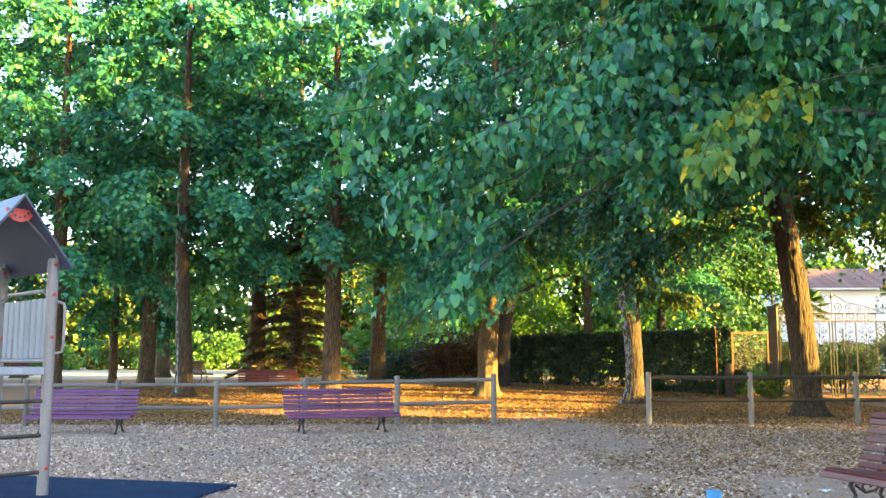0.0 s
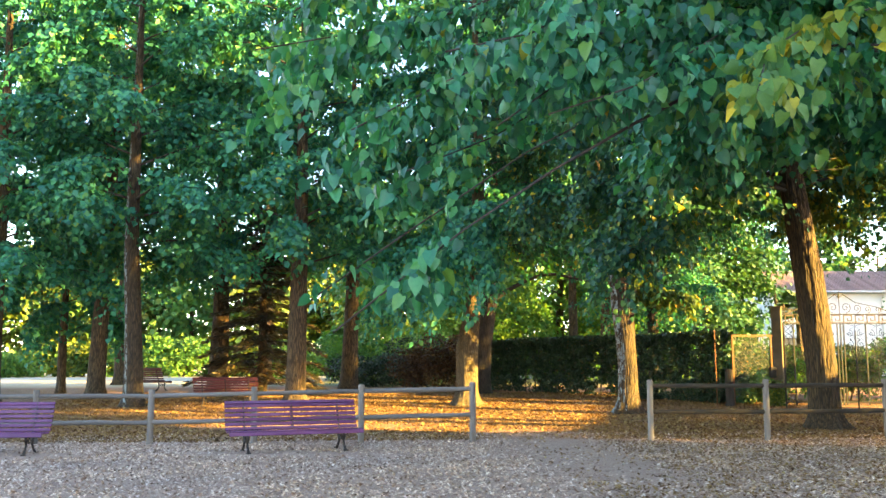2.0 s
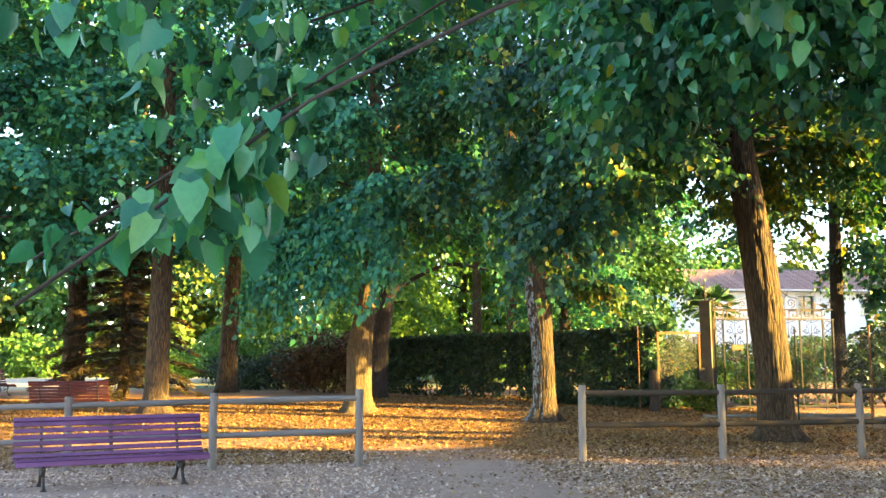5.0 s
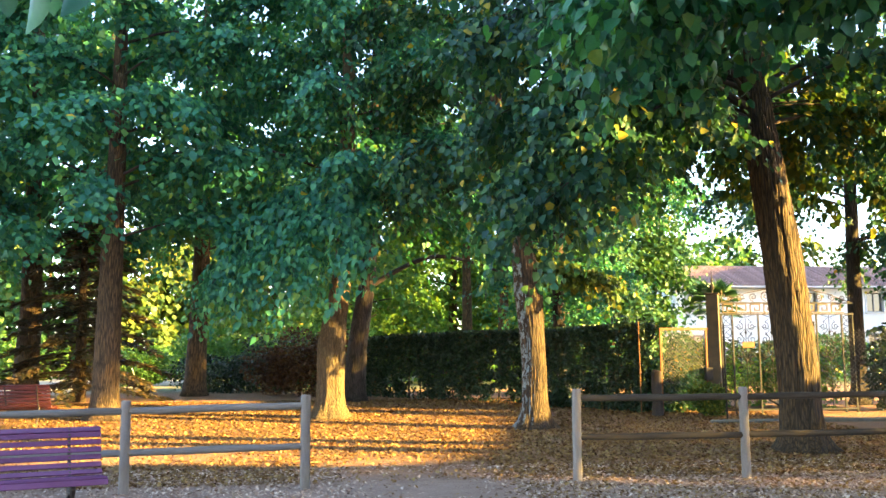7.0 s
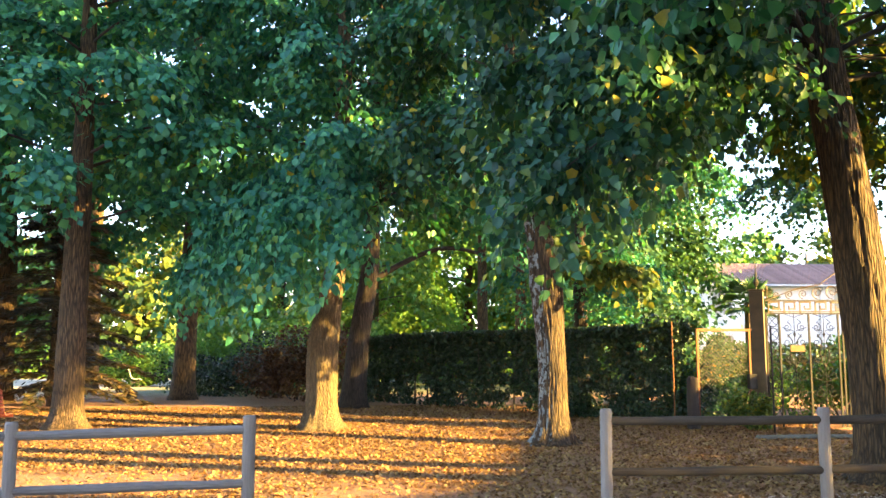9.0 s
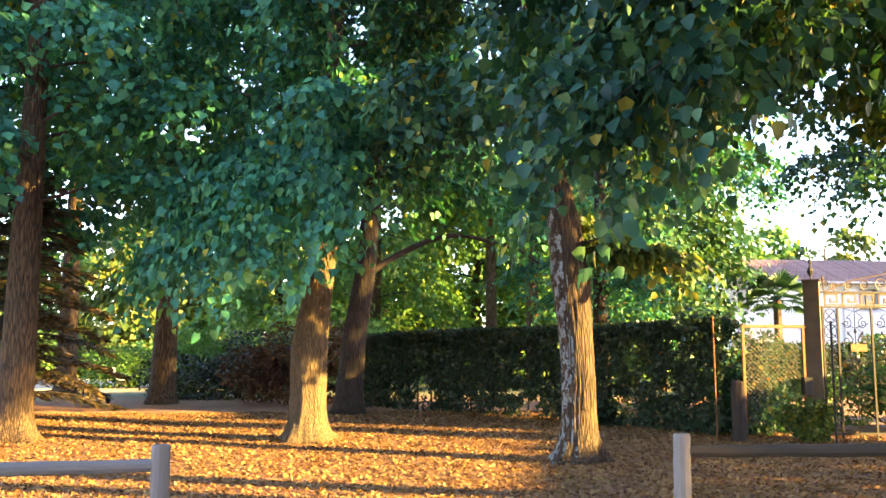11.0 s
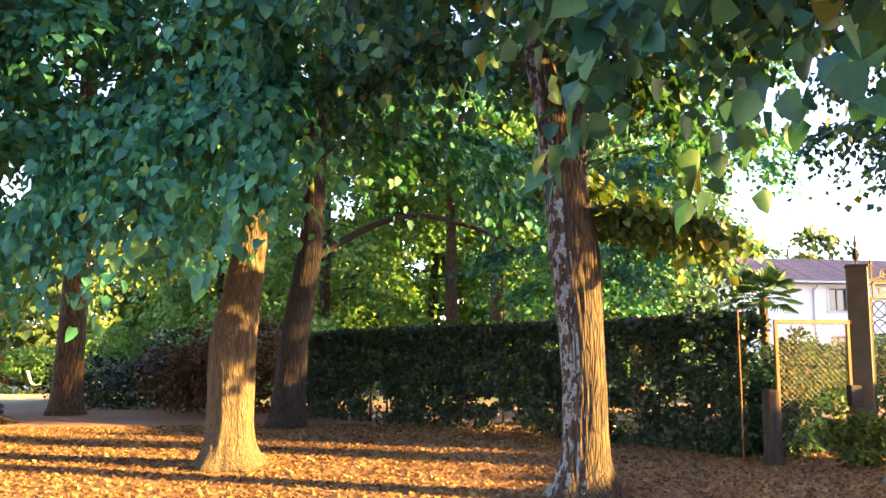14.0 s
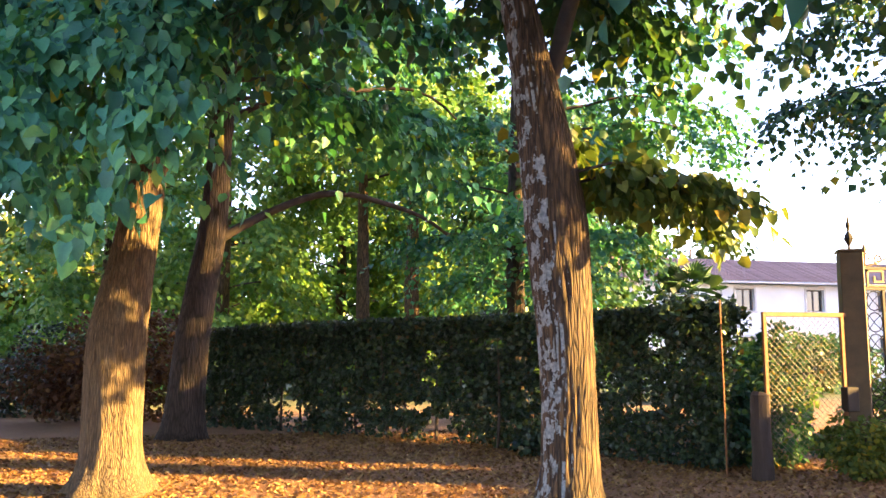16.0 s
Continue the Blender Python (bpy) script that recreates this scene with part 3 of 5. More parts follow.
for k, (x, y) in enumerate(((9.0, 64.0), (15.5, 62.0), (-1.5, 66.0))):
    tree("leafy garden tree behind the hedge", x, y, [(0, 0, 0), (0, 0, 4), (0.2, 0, 13)], [0.3, 0.24, 0.06], ring(24, 1.6, 13, 4.8, 3.0, 50 + k, 0.8, 1.4), leaf=LEAF_GARDEN, seed=50 + k, size=0.26, twig=1.8, fill=0.2)

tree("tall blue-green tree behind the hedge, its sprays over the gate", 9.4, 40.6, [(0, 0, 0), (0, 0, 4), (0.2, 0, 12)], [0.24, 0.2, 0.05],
     [(6.2, -22, 4.6, 0.8, 0.9), (6.8, -10, 5.0, 1.0, 1.0), (7.4, 4, 5.0, 1.0, 0.8), (7.9, -30, 4.6, 1.0, 0.6), (8.4, -14, 4.8, 1.0, 0.6), (9.0, 8, 4.4, 1.0, 0.5), (9.6, -20, 4.2, 1.0, 0.4), (8.0, 60, 4.0, 1.0, 0.5), (8.6, 130, 3.5, 1.0, 0.5), (9.4, 220, 3.0, 1.0, 0.4), (10.4, -60, 3.6, 1.0, 0.3), (11, 20, 3.4, 1.0, 0.2)] + ring(12, 2.4, 6.0, 2.0, 2.6, 56, 0.6, 0.6), bark=BARK_SHADED, seed=55, size=0.13, twig=0.9, fill=0.09)
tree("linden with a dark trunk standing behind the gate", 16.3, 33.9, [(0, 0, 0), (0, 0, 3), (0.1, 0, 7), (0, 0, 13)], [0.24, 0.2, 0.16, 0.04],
     [(5.6, 200, 4.0, 0.6, 1.2), (5.9, 180, 3.8, 0.6, 0.8), (6.2, 160, 4.0, 0.8, 1.0), (6.4, 225, 3.6, 0.8, 1.0)] + ring(16, 6.4, 12, 3.6, 2.0, 57, 1.0, 0.6) + [(4.6, a, 2.8, 0.5, 1.0) for a in (-90, -55, -20, 20, 60)], leaf=LEAF_MIX, bark=BARK_SHADED, seed=57, size=0.13, twig=0.9, fill=0.09)

# the near linden, whose boughs hang over the playground
near = [(5.4, 196, 9.4, 1.4, 2.6), (5.8, 192, 9.2, 1.8, 2.4), (6.2, 199, 9.0, 2.0, 2.2), (6.6, 194, 9.6, 2.2, 2.0), (5.2, 201, 8.4, 1.2, 2.6), (7.2, 197, 8.8, 2.4, 1.6), (5.0, 190, 8.6, 1.2, 2.8), (6.9, 188, 9.0, 2.2, 1.8),
        (4.4, 204, 9.0, 1.0, 3.5), (4.8, 199, 7.6, 1.4, 2.9), (4.6, 210, 7.2, 1.3, 2.2), (5.2, 194, 7.2, 1.6, 2.4), (5.6, 206, 6.4, 1.8, 2.0), (5.2, 216, 6.0, 1.6, 1.6), (6.2, 198, 6.6, 2.0, 1.8), (6.8, 208, 5.8, 2.0, 1.2), (7.6, 200, 5.0, 2.2, 0.8),
        (6.2, 143, 5.8, 2.0, 1.6), (7.0, 135, 5.4, 2.0, 1.2), (6.6, 165, 6.0, 2.0, 1.0),
        (7.2, 178, 5.6, 2.0, 0.8), (7.8, 160, 5.2, 2.2, 0.6), (8.4, 185, 4.8, 2.2, 0.4), (9.0, 150, 4.0, 2.2, 0.3), (8.0, 120, 6.0, 2.0, 0.8), (8.4, 140, 6.4, 2.0, 0.8), (8.6, 160, 6.4, 2.0, 0.8), (8.8, 175, 6.4, 2.0, 0.8), (9.2, 195, 6.2, 2.0, 0.6), (9.4, 130, 6.0, 2.0, 0.6), (9.8, 150, 5.6, 2.0, 0.4), (9.9, 180, 5.6, 2.0, 0.4), (6.5, 80, 4.5, 1.8, 0.8), (6.0, 30, 4.5, 1.8, 1.0), (5.5, -30, 4.5, 1.8, 1.0), (6.5, -90, 4.5, 1.8, 1.0)]
tree("broad linden with drooping leafy boughs beside the playground", 8.0, 13.2, [(0, 0, 0), (0, 0, 3), (-0.2, 0, 6), (-0.2, 0, 12)], [0.3, 0.26, 0.2, 0.05], near, seed=21, per_limb=60, per_twig=21, twig=0.7, size=0.104, hang=1.0, fill=0.06, leaf=LEAF_NEAR, stout=0.45, shape=HEART, low=1.95, fine=17, clear=1.2, gold=[(5.0, 218, 6.6, 0.8, 2.4)], sprays=[(4.5, 203, 8.8, 1.0, 3.3), (4.9, 198, 7.8, 1.3, 2.7)])
# trunk unseen; limbs from -70 to 80 degrees added to keep sun off leaves
tree("dense linden overhanging the path from the playground's edge", 9.5, 17.3, [(0, 0, 0), (0, 0, 3), (-0.1, 0, 7), (-0.2, 0, 14)], [0.32, 0.27, 0.2, 0.05],
     [(5.2, 200, 5.4, 1.2, 1.4), (5.4, 178, 5.6, 1.4, 1.4), (5.6, 158, 5.4, 1.4, 1.2), (5.6, 218, 5.2, 1.4, 1.0), (5.8, 138, 5.0, 1.4, 1.0), (6.0, 188, 6.2, 1.6, 1.2), (6.3, 168, 6.2, 1.6, 1.0), (6.6, 208, 6.0, 1.8, 0.8), (6.9, 148, 5.8, 1.8, 0.8), (7.2, 195, 6.4, 1.8, 0.8), (7.5, 175, 6.4, 1.8, 0.6), (7.8, 215, 5.8, 2.0, 0.6), (8.1, 155, 5.8, 2.0, 0.5), (8.4, 185, 6.0, 2.0, 0.4)] + [(5.1, 192, 5.6, 0.8, 0.9), (5.3, 172, 5.6, 0.8, 0.9), (5.5, 206, 5.4, 0.8, 0.9), (5.2, 160, 5.2, 0.8, 0.8), (5.7, 182, 6.0, 0.9, 1.0)] + [(5.3, a, 3.3, 0.2, 0.5) for a in (-70, -45, -20, 5, 30, 55, 80)] + ring(14, 7, 14, 4.4, 2.4, 33, 1.4, 0.4), seed=33, per_limb=66, per_twig=20, size=0.125, low=4.3, leaf=LEAF_NEAR, shape=HEART_PLAIN, clear=1.0)
# lindens added out of view, their crowns blocking sun from the trees in sight
for k, (x, y) in enumerate(((15.5, 19.2), (21.5, 12.5), (17.5, 26.8), (25.0, 24.0))):
    tree("unseen tall linden added to shade the park's crowns", x, y, [(0, 0, 0), (0, 0, 4), (0.1, 0, 9), (0, 0, 15)], [0.36, 0.3, 0.2, 0.05], ring(24, 9.0 if k else 6.2, 17, 3.8, 2.4, 40 + k, 1.4, 0.3), leaf=LEAF_WARM, seed=40 + k, size=0.24, per_limb=22, per_twig=22)

# placed out of view between the sun and the leaning linden
tree("unseen low-branched linden added to shade the leaning linden", 19.6, 32.6, [(0, 0, 0), (0, 0, 3), (0.1, 0, 9)], [0.28, 0.22, 0.05], ring(22, 1.8, 9, 2.8, 1.8, 47, 0.8, 0.6), leaf=LEAF_MIX, seed=47, size=0.22, per_limb=22, per_twig=24)


# ---- fence ----
def post(parent, x, y, top, wood, r=0.058):
    n, s = 12, Shape()
    lean = random.uniform(-0.012, 0.012)
    s.tube([(x, y, g(x, y) - 0.05), (x + lean * 0.5, y, top * 0.5), (x + lean, y, top - 0.02), (x + lean, y, top)], [r * 1.03, r, r, r * 0.86], n, 0.05, x)
    return part("post", s, wood, parent, smooth=False)


def rail(parent, a, b, wood, r=0.042):
    a, b = Vector(a), Vector(b)
    pts = [a.lerp(b, i / 6) + Vector((0, 0, 0.012 * noise.noise(Vector((a.x + i * 0.7, a.z * 5, 0))))) for i in range(7)]
    return part("rail", Shape().tube(pts, [r * (1 + 0.06 * math.sin(i + a.x)) for i in range(7)], 10, 0.06, a.x), wood, parent)


def fence(label, xs, y_of, tops, post_wood, rail_wood):
    f = thing("wooden_fence", label, "fence", group="playground fence")
    for x in xs:
        post(f, x, y_of(x), tops(x), post_wood)
    for a, b in zip(xs, xs[1:]):
        for d in (0.12, 0.6):
            rail(f, (a + 0.04, y_of(a), tops(a) - d), (b - 0.04, y_of(b), tops(b) - d), rail_wood)


fence("weathered grey round-rail fence behind the benches", [-16.9, -14.9, -12.9, -10.9, -8.9, -6.95, -4.85, -2.95, -0.98, 1.08], lambda x: 20.35, lambda x: max(0.93, 1.05 - 0.02 * (1.1 - x)), POST_WOOD, RAIL_WOOD)
fence("weathered round-rail fence beside the path's opening", [4.42, 6.62, 8.95, 11.2, 13.4, 15.6], lambda x: 20.5 + max(0, x - 6.6) * 0.05, lambda x: 1.08, POST_WOOD, RAIL_BROWN)


# ---- benches ----
def bench(label, m, mat, group="park benches"):
    b = thing("park_bench", label, "bench", m, group)
    W = 1.0
    # curved profile from the seat's front edge to the top of the back (y towards the back)
    prof = [(-0.33, 0.335, 72), (-0.275, 0.375, 14), (-0.19, 0.372, -4), (-0.1, 0.362, -6), (-0.01, 0.365, 6), (0.075, 0.41, 52), (0.12, 0.483, 66), (0.152, 0.563, 70), (0.18, 0.643, 72), (0.207, 0.723, 73), (0.232, 0.803, 74), (0.25, 0.862, 60)]
    me = None
    for k, (y, z, a) in enumerate(prof):
        s = Shape().box(-W, -0.029, -0.014, W, 0.029, 0.014, pose(0, y, z, a), 0.005)
        part("slat", s, mat, b)
    for x in (-0.72, 0.72):
        s = Shape()
        s.tube([(x, -0.31, 0.34), (x, -0.26, 0.352), (x, -0.1, 0.338), (x, 0.02, 0.345), (x, 0.1, 0.41), (x, 0.19, 0.63), (x, 0.268, 0.87)], 0.017, 6)
        s.tube([(x, -0.2, 0.345), (x, -0.25, 0.26), (x, -0.2, 0.17), (x, -0.24, 0.09), (x, -0.32, 0.015)], [0.026, 0.022, 0.018, 0.018, 0.024], 6)
        s.tube([(x, 0.06, 0.37), (x, 0.1, 0.26), (x, 0.06, 0.17), (x, 0.12, 0.09), (x, 0.22, 0.015)], [0.026, 0.022, 0.018, 0.018, 0.024], 6)
        s.tube([(x, -0.2, 0.26), (x, -0.1, 0.19), (x, 0.02, 0.21), (x, 0.08, 0.28)], 0.013, 6)
        s.tube([(x, -0.09, 0.19), (x, -0.13, 0.25), (x, -0.07, 0.28), (x, -0.03, 0.24)], 0.011, 6)
        s.box(x - 0.03, -0.36, 0, x + 0.03, -0.28, 0.02).box(x - 0.03, 0.18, 0, x + 0.03, 0.26, 0.02)
        part("iron_leg", s, IRON, b, "black cast-iron scrolled leg")
    head = None
    for y, z, a in prof[5:]:
        for x in (-0.72, 0.0, 0.72):
            if head is None:
                o = part("bolt", Shape().tube([(0, 0, 0), (0, -0.01, 0.003)], 0.012, 6), IRON, b)
                head = o.data
            else:
                o = place("bolt", head, b)
            o.location = (x, y - 0.012, z + 0.004)
    s = Shape().box(-0.02, 0, -0.006, 0.02, 0.43, 0.006, pose(0, 0.115, 0.43, 71))
    part("middle_strap", s, IRON, b)
    return b


def on_ground(x, y, turn):
    return pose(x, y, g(x, y), 0, 0, turn)


bench("purple-red slatted bench with iron legs by the fence", on_ground(-2.0, 18.75, 21) @ Matrix.Diagonal((1.12, 1, 0.93, 1)), RED_SLAT)
bench("purple-red slatted bench with iron legs by the fence", on_ground(-6.95, 18.4, 3) @ Matrix.Diagonal((1, 1, 0.93, 1)), RED_SLAT)
bench("dark oxblood slatted bench beside the trodden path", on_ground(4.1, 8.05, -75), BROWN_SLAT)
bench("red-brown slatted bench seen from behind under the lindens", on_ground(-5.85, 31.9, 176), BROWN_SLAT)
bench("red-brown slatted bench beside a linden trunk", on_ground(-10.7, 40.2, 150), BROWN_SLAT)
bench("red-brown slatted bench at the lawn's edge", on_ground(-18.2, 39.5, 185), BROWN_SLAT)


# ---- hedge ----
def hedge(label, line, h, depth, n, size, mat, seed, spacing=0.45, stem=0.85):
    """A clipped hedge along a line of plan points: a thick shell of small leaves on woody stems."""
    t = thing("hedge", label, "hedge")
    r = np.random.RandomState(seed)
    L = np.array(line, float)
    seg = np.linalg.norm(np.diff(L, axis=0), axis=1)
    cum = np.concatenate([[0], np.cumsum(seg)])
    u = r.rand(n) * cum[-1]
    px, py = np.interp(u, cum, L[:, 0]), np.interp(u, cum, L[:, 1])
    i = np.clip(np.searchsorted(cum, u) - 1, 0, len(seg) - 1)
    d = (np.diff(L, axis=0) / seg[:, None])[i]
    nx, ny = -d[:, 1], d[:, 0]                 # towards the back
    top = np.interp(u, cum, h)
    where = r.rand(n)
    off, z = np.empty(n), np.empty(n)
    front, roof, back = where < 0.5, (where >= 0.5) & (where < 0.75), where >= 0.75
    wob = np.array([noise.noise(Vector((a * 0.9, b * 2.0, seed))) for a, b in zip(u, r.rand(n))])
    off[front], z[front] = np.abs(r.randn(front.sum())) * 0.12, r.rand(front.sum()) ** 0.85 * top[front]
    off[roof], z[roof] = r.rand(roof.sum()) * depth, top[roof] - np.abs(r.randn(roof.sum())) * 0.08
    off[back], z[back] = depth * r.rand(back.sum()), r.rand(back.sum()) * top[back]
    off += wob * 0.12
    gz = np.interp(py, (-400, 21, 29, 32, 38, 42, 60, 400), (-0.06, -0.06, 0.03, 0.15, 0.38, 0.5, 0.55, 0.55))
    z = z + wob * 0.1 * (z > 1)
    pos = np.stack([px + nx * off, py + ny * off, gz + 0.04 + z], 1)
    # gaps through which the garden shows
    hole = np.array([noise.noise(Vector((a * 1.3, c * 1.5, 5.0 + seed))) for a, c in zip(u, z)])
    fine = np.array([noise.noise(Vector((a * 4.6, c * 4.6, 9.0 + seed))) for a, c in zip(u, z)])
    keep = ~(((hole > 0.48) | (fine > 0.24)) & (z < top - 0.35))
    nm = np.stack([-nx, -ny, np.full(n, 0.6)], 1) + r.randn(n, 3) * 0.7
    ax = r.randn(n, 3) + np.array([0, 0, 0.3])
    leaves("foliage", pos[keep], ax[keep], nm[keep], size * (0.6 + 0.8 * r.rand(n))[keep], mat, FOLD, t)
    for k in range(int(cum[-1] / spacing)):
        a = 0.2 + k * spacing
        x, y = np.interp(a, cum, L[:, 0]) + r.randn() * 0.1, np.interp(a, cum, L[:, 1]) + depth * 0.5 + r.randn() * 0.1
        hh = np.interp(a, cum, h)
        p = [(x + 0.1 * r.randn() * q, y + 0.1 * r.randn() * q, g(x, y) - 0.03 + hh * stem * q) for q in (0, 0.3, 0.6, 1)]
        part("stem", Shape().tube(p, [0.03, 0.024, 0.018, 0.006], 5), TWIG, t)
    return t


hedge("tall dark green clipped hedge with gaps between its stems", [(2.6, 39.6), (6.7, 35.9), (9.35, 31.9)], [1.85, 2.05, 2.2], 0.75, 78000, 0.07, LEAF_HEDGE, 1)


# hedge added out of view; its heights set how far its shade reaches
hedge("unseen hedge added to shade the fence and the ground", [(17.0, 11.8), (17.0, 15.0), (17.0, 16.4), (17.0, 18.6), (17.2, 29.0)], [4.4, 4.3, 3.1, 2.8, 2.4], 0.8, 30000, 0.15, LEAF_HEDGE, 2, 1.3, 0.5)


# ---- house ----
WALL = surface("white_render", (0.66, 0.64, 0.6), (0.82, 0.8, 0.77), 0.6, 0.9, 0, (1, 1, 1), 0.2, 0.01, 25)
TILE = surface("clay_roof_tile", (0.2, 0.115, 0.09), (0.34, 0.215, 0.175), 1.5, 0.85, 0, (1, 1, 1), 0.3, 0.02, 30, 0.3)
PILLAR = surface("rusted_steel_pillar", (0.05, 0.034, 0.018), (0.13, 0.087, 0.04), 5, 0.6, 0.2)


SHUTTER = surface("dark_window_frame", (0.1, 0.08, 0.065), (0.2, 0.17, 0.14), 4, 0.6)
CREAM = surface("pale_surround", (0.5, 0.47, 0.42), (0.66, 0.63, 0.58), 3, 0.85)
GLASS, gnt, gb = material("window_glass", 0.06)
gb.inputs["Base Color"].default_value = (0.02, 0.028, 0.035, 1)
gb.inputs["Specular IOR Level"].default_value = 0.8
WROUGHT = surface("wrought_iron", (0.005, 0.004, 0.0035), (0.016, 0.012, 0.009), 9, 0.7, 0.0)
RUST = surface("rusty_angle_iron", (0.12, 0.045, 0.014), (0.27, 0.115, 0.036), 9, 0.7, 0.1)
WIRE = surface("galvanised_wire", (0.12, 0.105, 0.085), (0.25, 0.225, 0.19), 20, 0.5, 0.5)
STEEL = surface("weathered_steel_tube", (0.17, 0.15, 0.14), (0.3, 0.27, 0.26), 5, 0.5, 0.2, (1, 1, 0.3), 0.2, 0.003)
BOARD = surface("grey_composite_board", (0.24, 0.25, 0.27), (0.42, 0.43, 0.46), 5, 0.75, 0, (1, 1, 0.2), 0.3, 0.004, 60, 0.15)
ROOF_BLUE = surface("blue_grey_roof_panel", (0.025, 0.032, 0.06), (0.055, 0.068, 0.11), 3, 0.4)
RED_CAP = surface("red_plastic", (0.4, 0.03, 0.02), (0.55, 0.06, 0.04), 10, 0.4)
RUBBER = surface("blue_rubber_mat", (0.006, 0.018, 0.045), (0.014, 0.036, 0.08), 2.5, 0.85, 0, (1, 1, 1), 0.7, 0.008, 160)
RUBBER.node_tree.nodes["Principled BSDF"].inputs["Specular IOR Level"].default_value = 0.08
BLUE = surface("blue_paint", (0.03, 0.2, 0.42), (0.06, 0.3, 0.55), 9, 0.45)
PAPER = surface("crumpled_paper", (0.65, 0.66, 0.68), (0.85, 0.86, 0.88), 30, 0.8)
PALE_SLAT = surface("pale_bench_paint", (0.5, 0.55, 0.55), (0.7, 0.74, 0.74), 5, 0.5)
STONE = surface("mossy_kerb_stone", (0.09, 0.085, 0.065), (0.2, 0.19, 0.15), 7, 0.9, 0, (1, 1, 1), 0.6, 0.015, 40)
PALM = leaf_material("palm_frond", [(0.0, (0.02, 0.07, 0.03)), (1.0, (0.05, 0.125, 0.045))], 0.2)


def slab_with_holes(s, x0, x1, z0, z1, y0, y1, holes):
    """A wall with rectangular openings, built of blocks round them."""
    xs = sorted({x0, x1, *[h[0] for h in holes], *[h[1] for h in holes]})
    for a, b in zip(xs, xs[1:]):
        zs = [z0]
        for h in sorted((h for h in holes if h[0] <= a and h[1] >= b), key=lambda h: h[2]):
            zs += [h[2], h[3]]
        zs.append(z1)
        for c, d in zip(zs[::2], zs[1::2]):
            s.box(a, y0, c, b, y1, d)


def house():
    t = thing("house", "long white two-storey house with a clay tile roof", "house")
    X0, X1, Y = 27.0, 66.0, 75.0
    wins = [(x, x + 1.35, z, z + h) for x in (27.7, 36.7, 42.0, 47.6, 53.0, 58.5) for z, h in ((5.2, 1.45), (1.9, 1.6))]
    s = Shape()
    slab_with_holes(s, X0, X1, 0.2, 6.95, Y, Y + 0.4, wins)
    s.box(X0, Y + 0.4, 0.2, X0 + 0.4, Y + 9, 6.95).box(X1 - 0.4, Y + 0.4, 0.2, X1, Y + 9, 6.95).box(X0, Y + 9, 0.2, X1, Y + 9.4, 6.95)
    part("wall", s, WALL, t)
    for x0, x1, z0, z1 in wins:
        w = part("window", Shape().box(x0, Y + 0.26, z0, x1, Y + 0.3, z1), GLASS, t)
        s = Shape()
        for b in ((x0, x0 + 0.08, z0, z1), (x1 - 0.08, x1, z0, z1), (x0 + 0.08, x1 - 0.08, z0, z0 + 0.08), (x0 + 0.08, x1 - 0.08, z1 - 0.08, z1), ((x0 + x1) / 2 - 0.04, (x0 + x1) / 2 + 0.04, z0 + 0.08, z1 - 0.08)):
            s.box(b[0], Y + 0.2, b[2], b[1], Y + 0.255, b[3])
        part("frame", s, SHUTTER, w)
        s = Shape()
        for b in ((x0 - 0.14, x0, z0 - 0.14, z1 + 0.14), (x1, x1 + 0.14, z0 - 0.14, z1 + 0.14), (x0, x1, z1, z1 + 0.14)):
            s.box(b[0], Y - 0.04, b[2], b[1], Y - 0.003, b[3])
        part("surround", s, CREAM, w)
        part("sill", Shape().box(x0 - 0.2, Y - 0.12, z0 - 0.1, x1 + 0.2, Y - 0.003, z0), CREAM, w)
    # roof deck, then rows of curved tiles down the slope
    s = Shape()
    s.add([(X0 - 0.6, Y - 0.6, 6.95), (X1 + 0.6, Y - 0.6, 6.95), (X1 + 0.6, Y + 4.7, 8.9), (X0 - 0.6, Y + 4.7, 8.9), (X0 - 0.6, Y - 0.6, 7.1), (X1 + 0.6, Y - 0.6, 7.1), (X1 + 0.6, Y + 4.7, 9.05), (X0 - 0.6, Y + 4.7, 9.05),
           (X0 - 0.6, Y + 10, 6.95), (X1 + 0.6, Y + 10, 6.95), (X1 + 0.6, Y + 10, 7.1), (X0 - 0.6, Y + 10, 7.1)],
          [(3, 2, 1, 0), (4, 5, 6, 7), (0, 1, 5, 4), (0, 4, 7, 3), (1, 2, 6, 5), (7, 6, 10, 11), (2, 3, 8, 9), (8, 11, 10, 9), (3, 7, 11, 8), (2, 9, 10, 6)])
    roof = part("roof", s, CREAM, t)
    slope = math.atan2(1.95, 5.3)
    row = Shape()
    steps = 13
    for i in range(steps):
        y, z = Y - 0.66 + i * 0.41, 7.1 + i * 0.41 * math.tan(slope)
        for a in range(7):
            ang = math.pi * a / 6
            for e, lift, rr in ((0, 0.035, 0.105), (0.45, 0.0, 0.085)):
                row.v.append((math.cos(ang) * rr, y + e, z + e * math.tan(slope) + math.sin(ang) * rr * 0.9 + lift))
        k = i * 14
        row.f += [(k + 2 * a, k + 2 * a + 1, k + 2 * a + 3, k + 2 * a + 2) for a in range(6)] + [tuple(k + 2 * a for a in range(7))]
    first = part("roof_rib", row, TILE, roof)
    x = X0 - 0.5
    first.location.x = x
    while x < X1 + 0.3:
        x += 0.235
        o = place("roof_rib", first.data, roof)
        o.location.x = x
    s = Shape().tube([(X0 - 0.6, Y - 0.7, 7.0), (X1 + 0.6, Y - 0.7, 7.0)], 0.07, 8)
    part("gutter", s, CREAM, t)
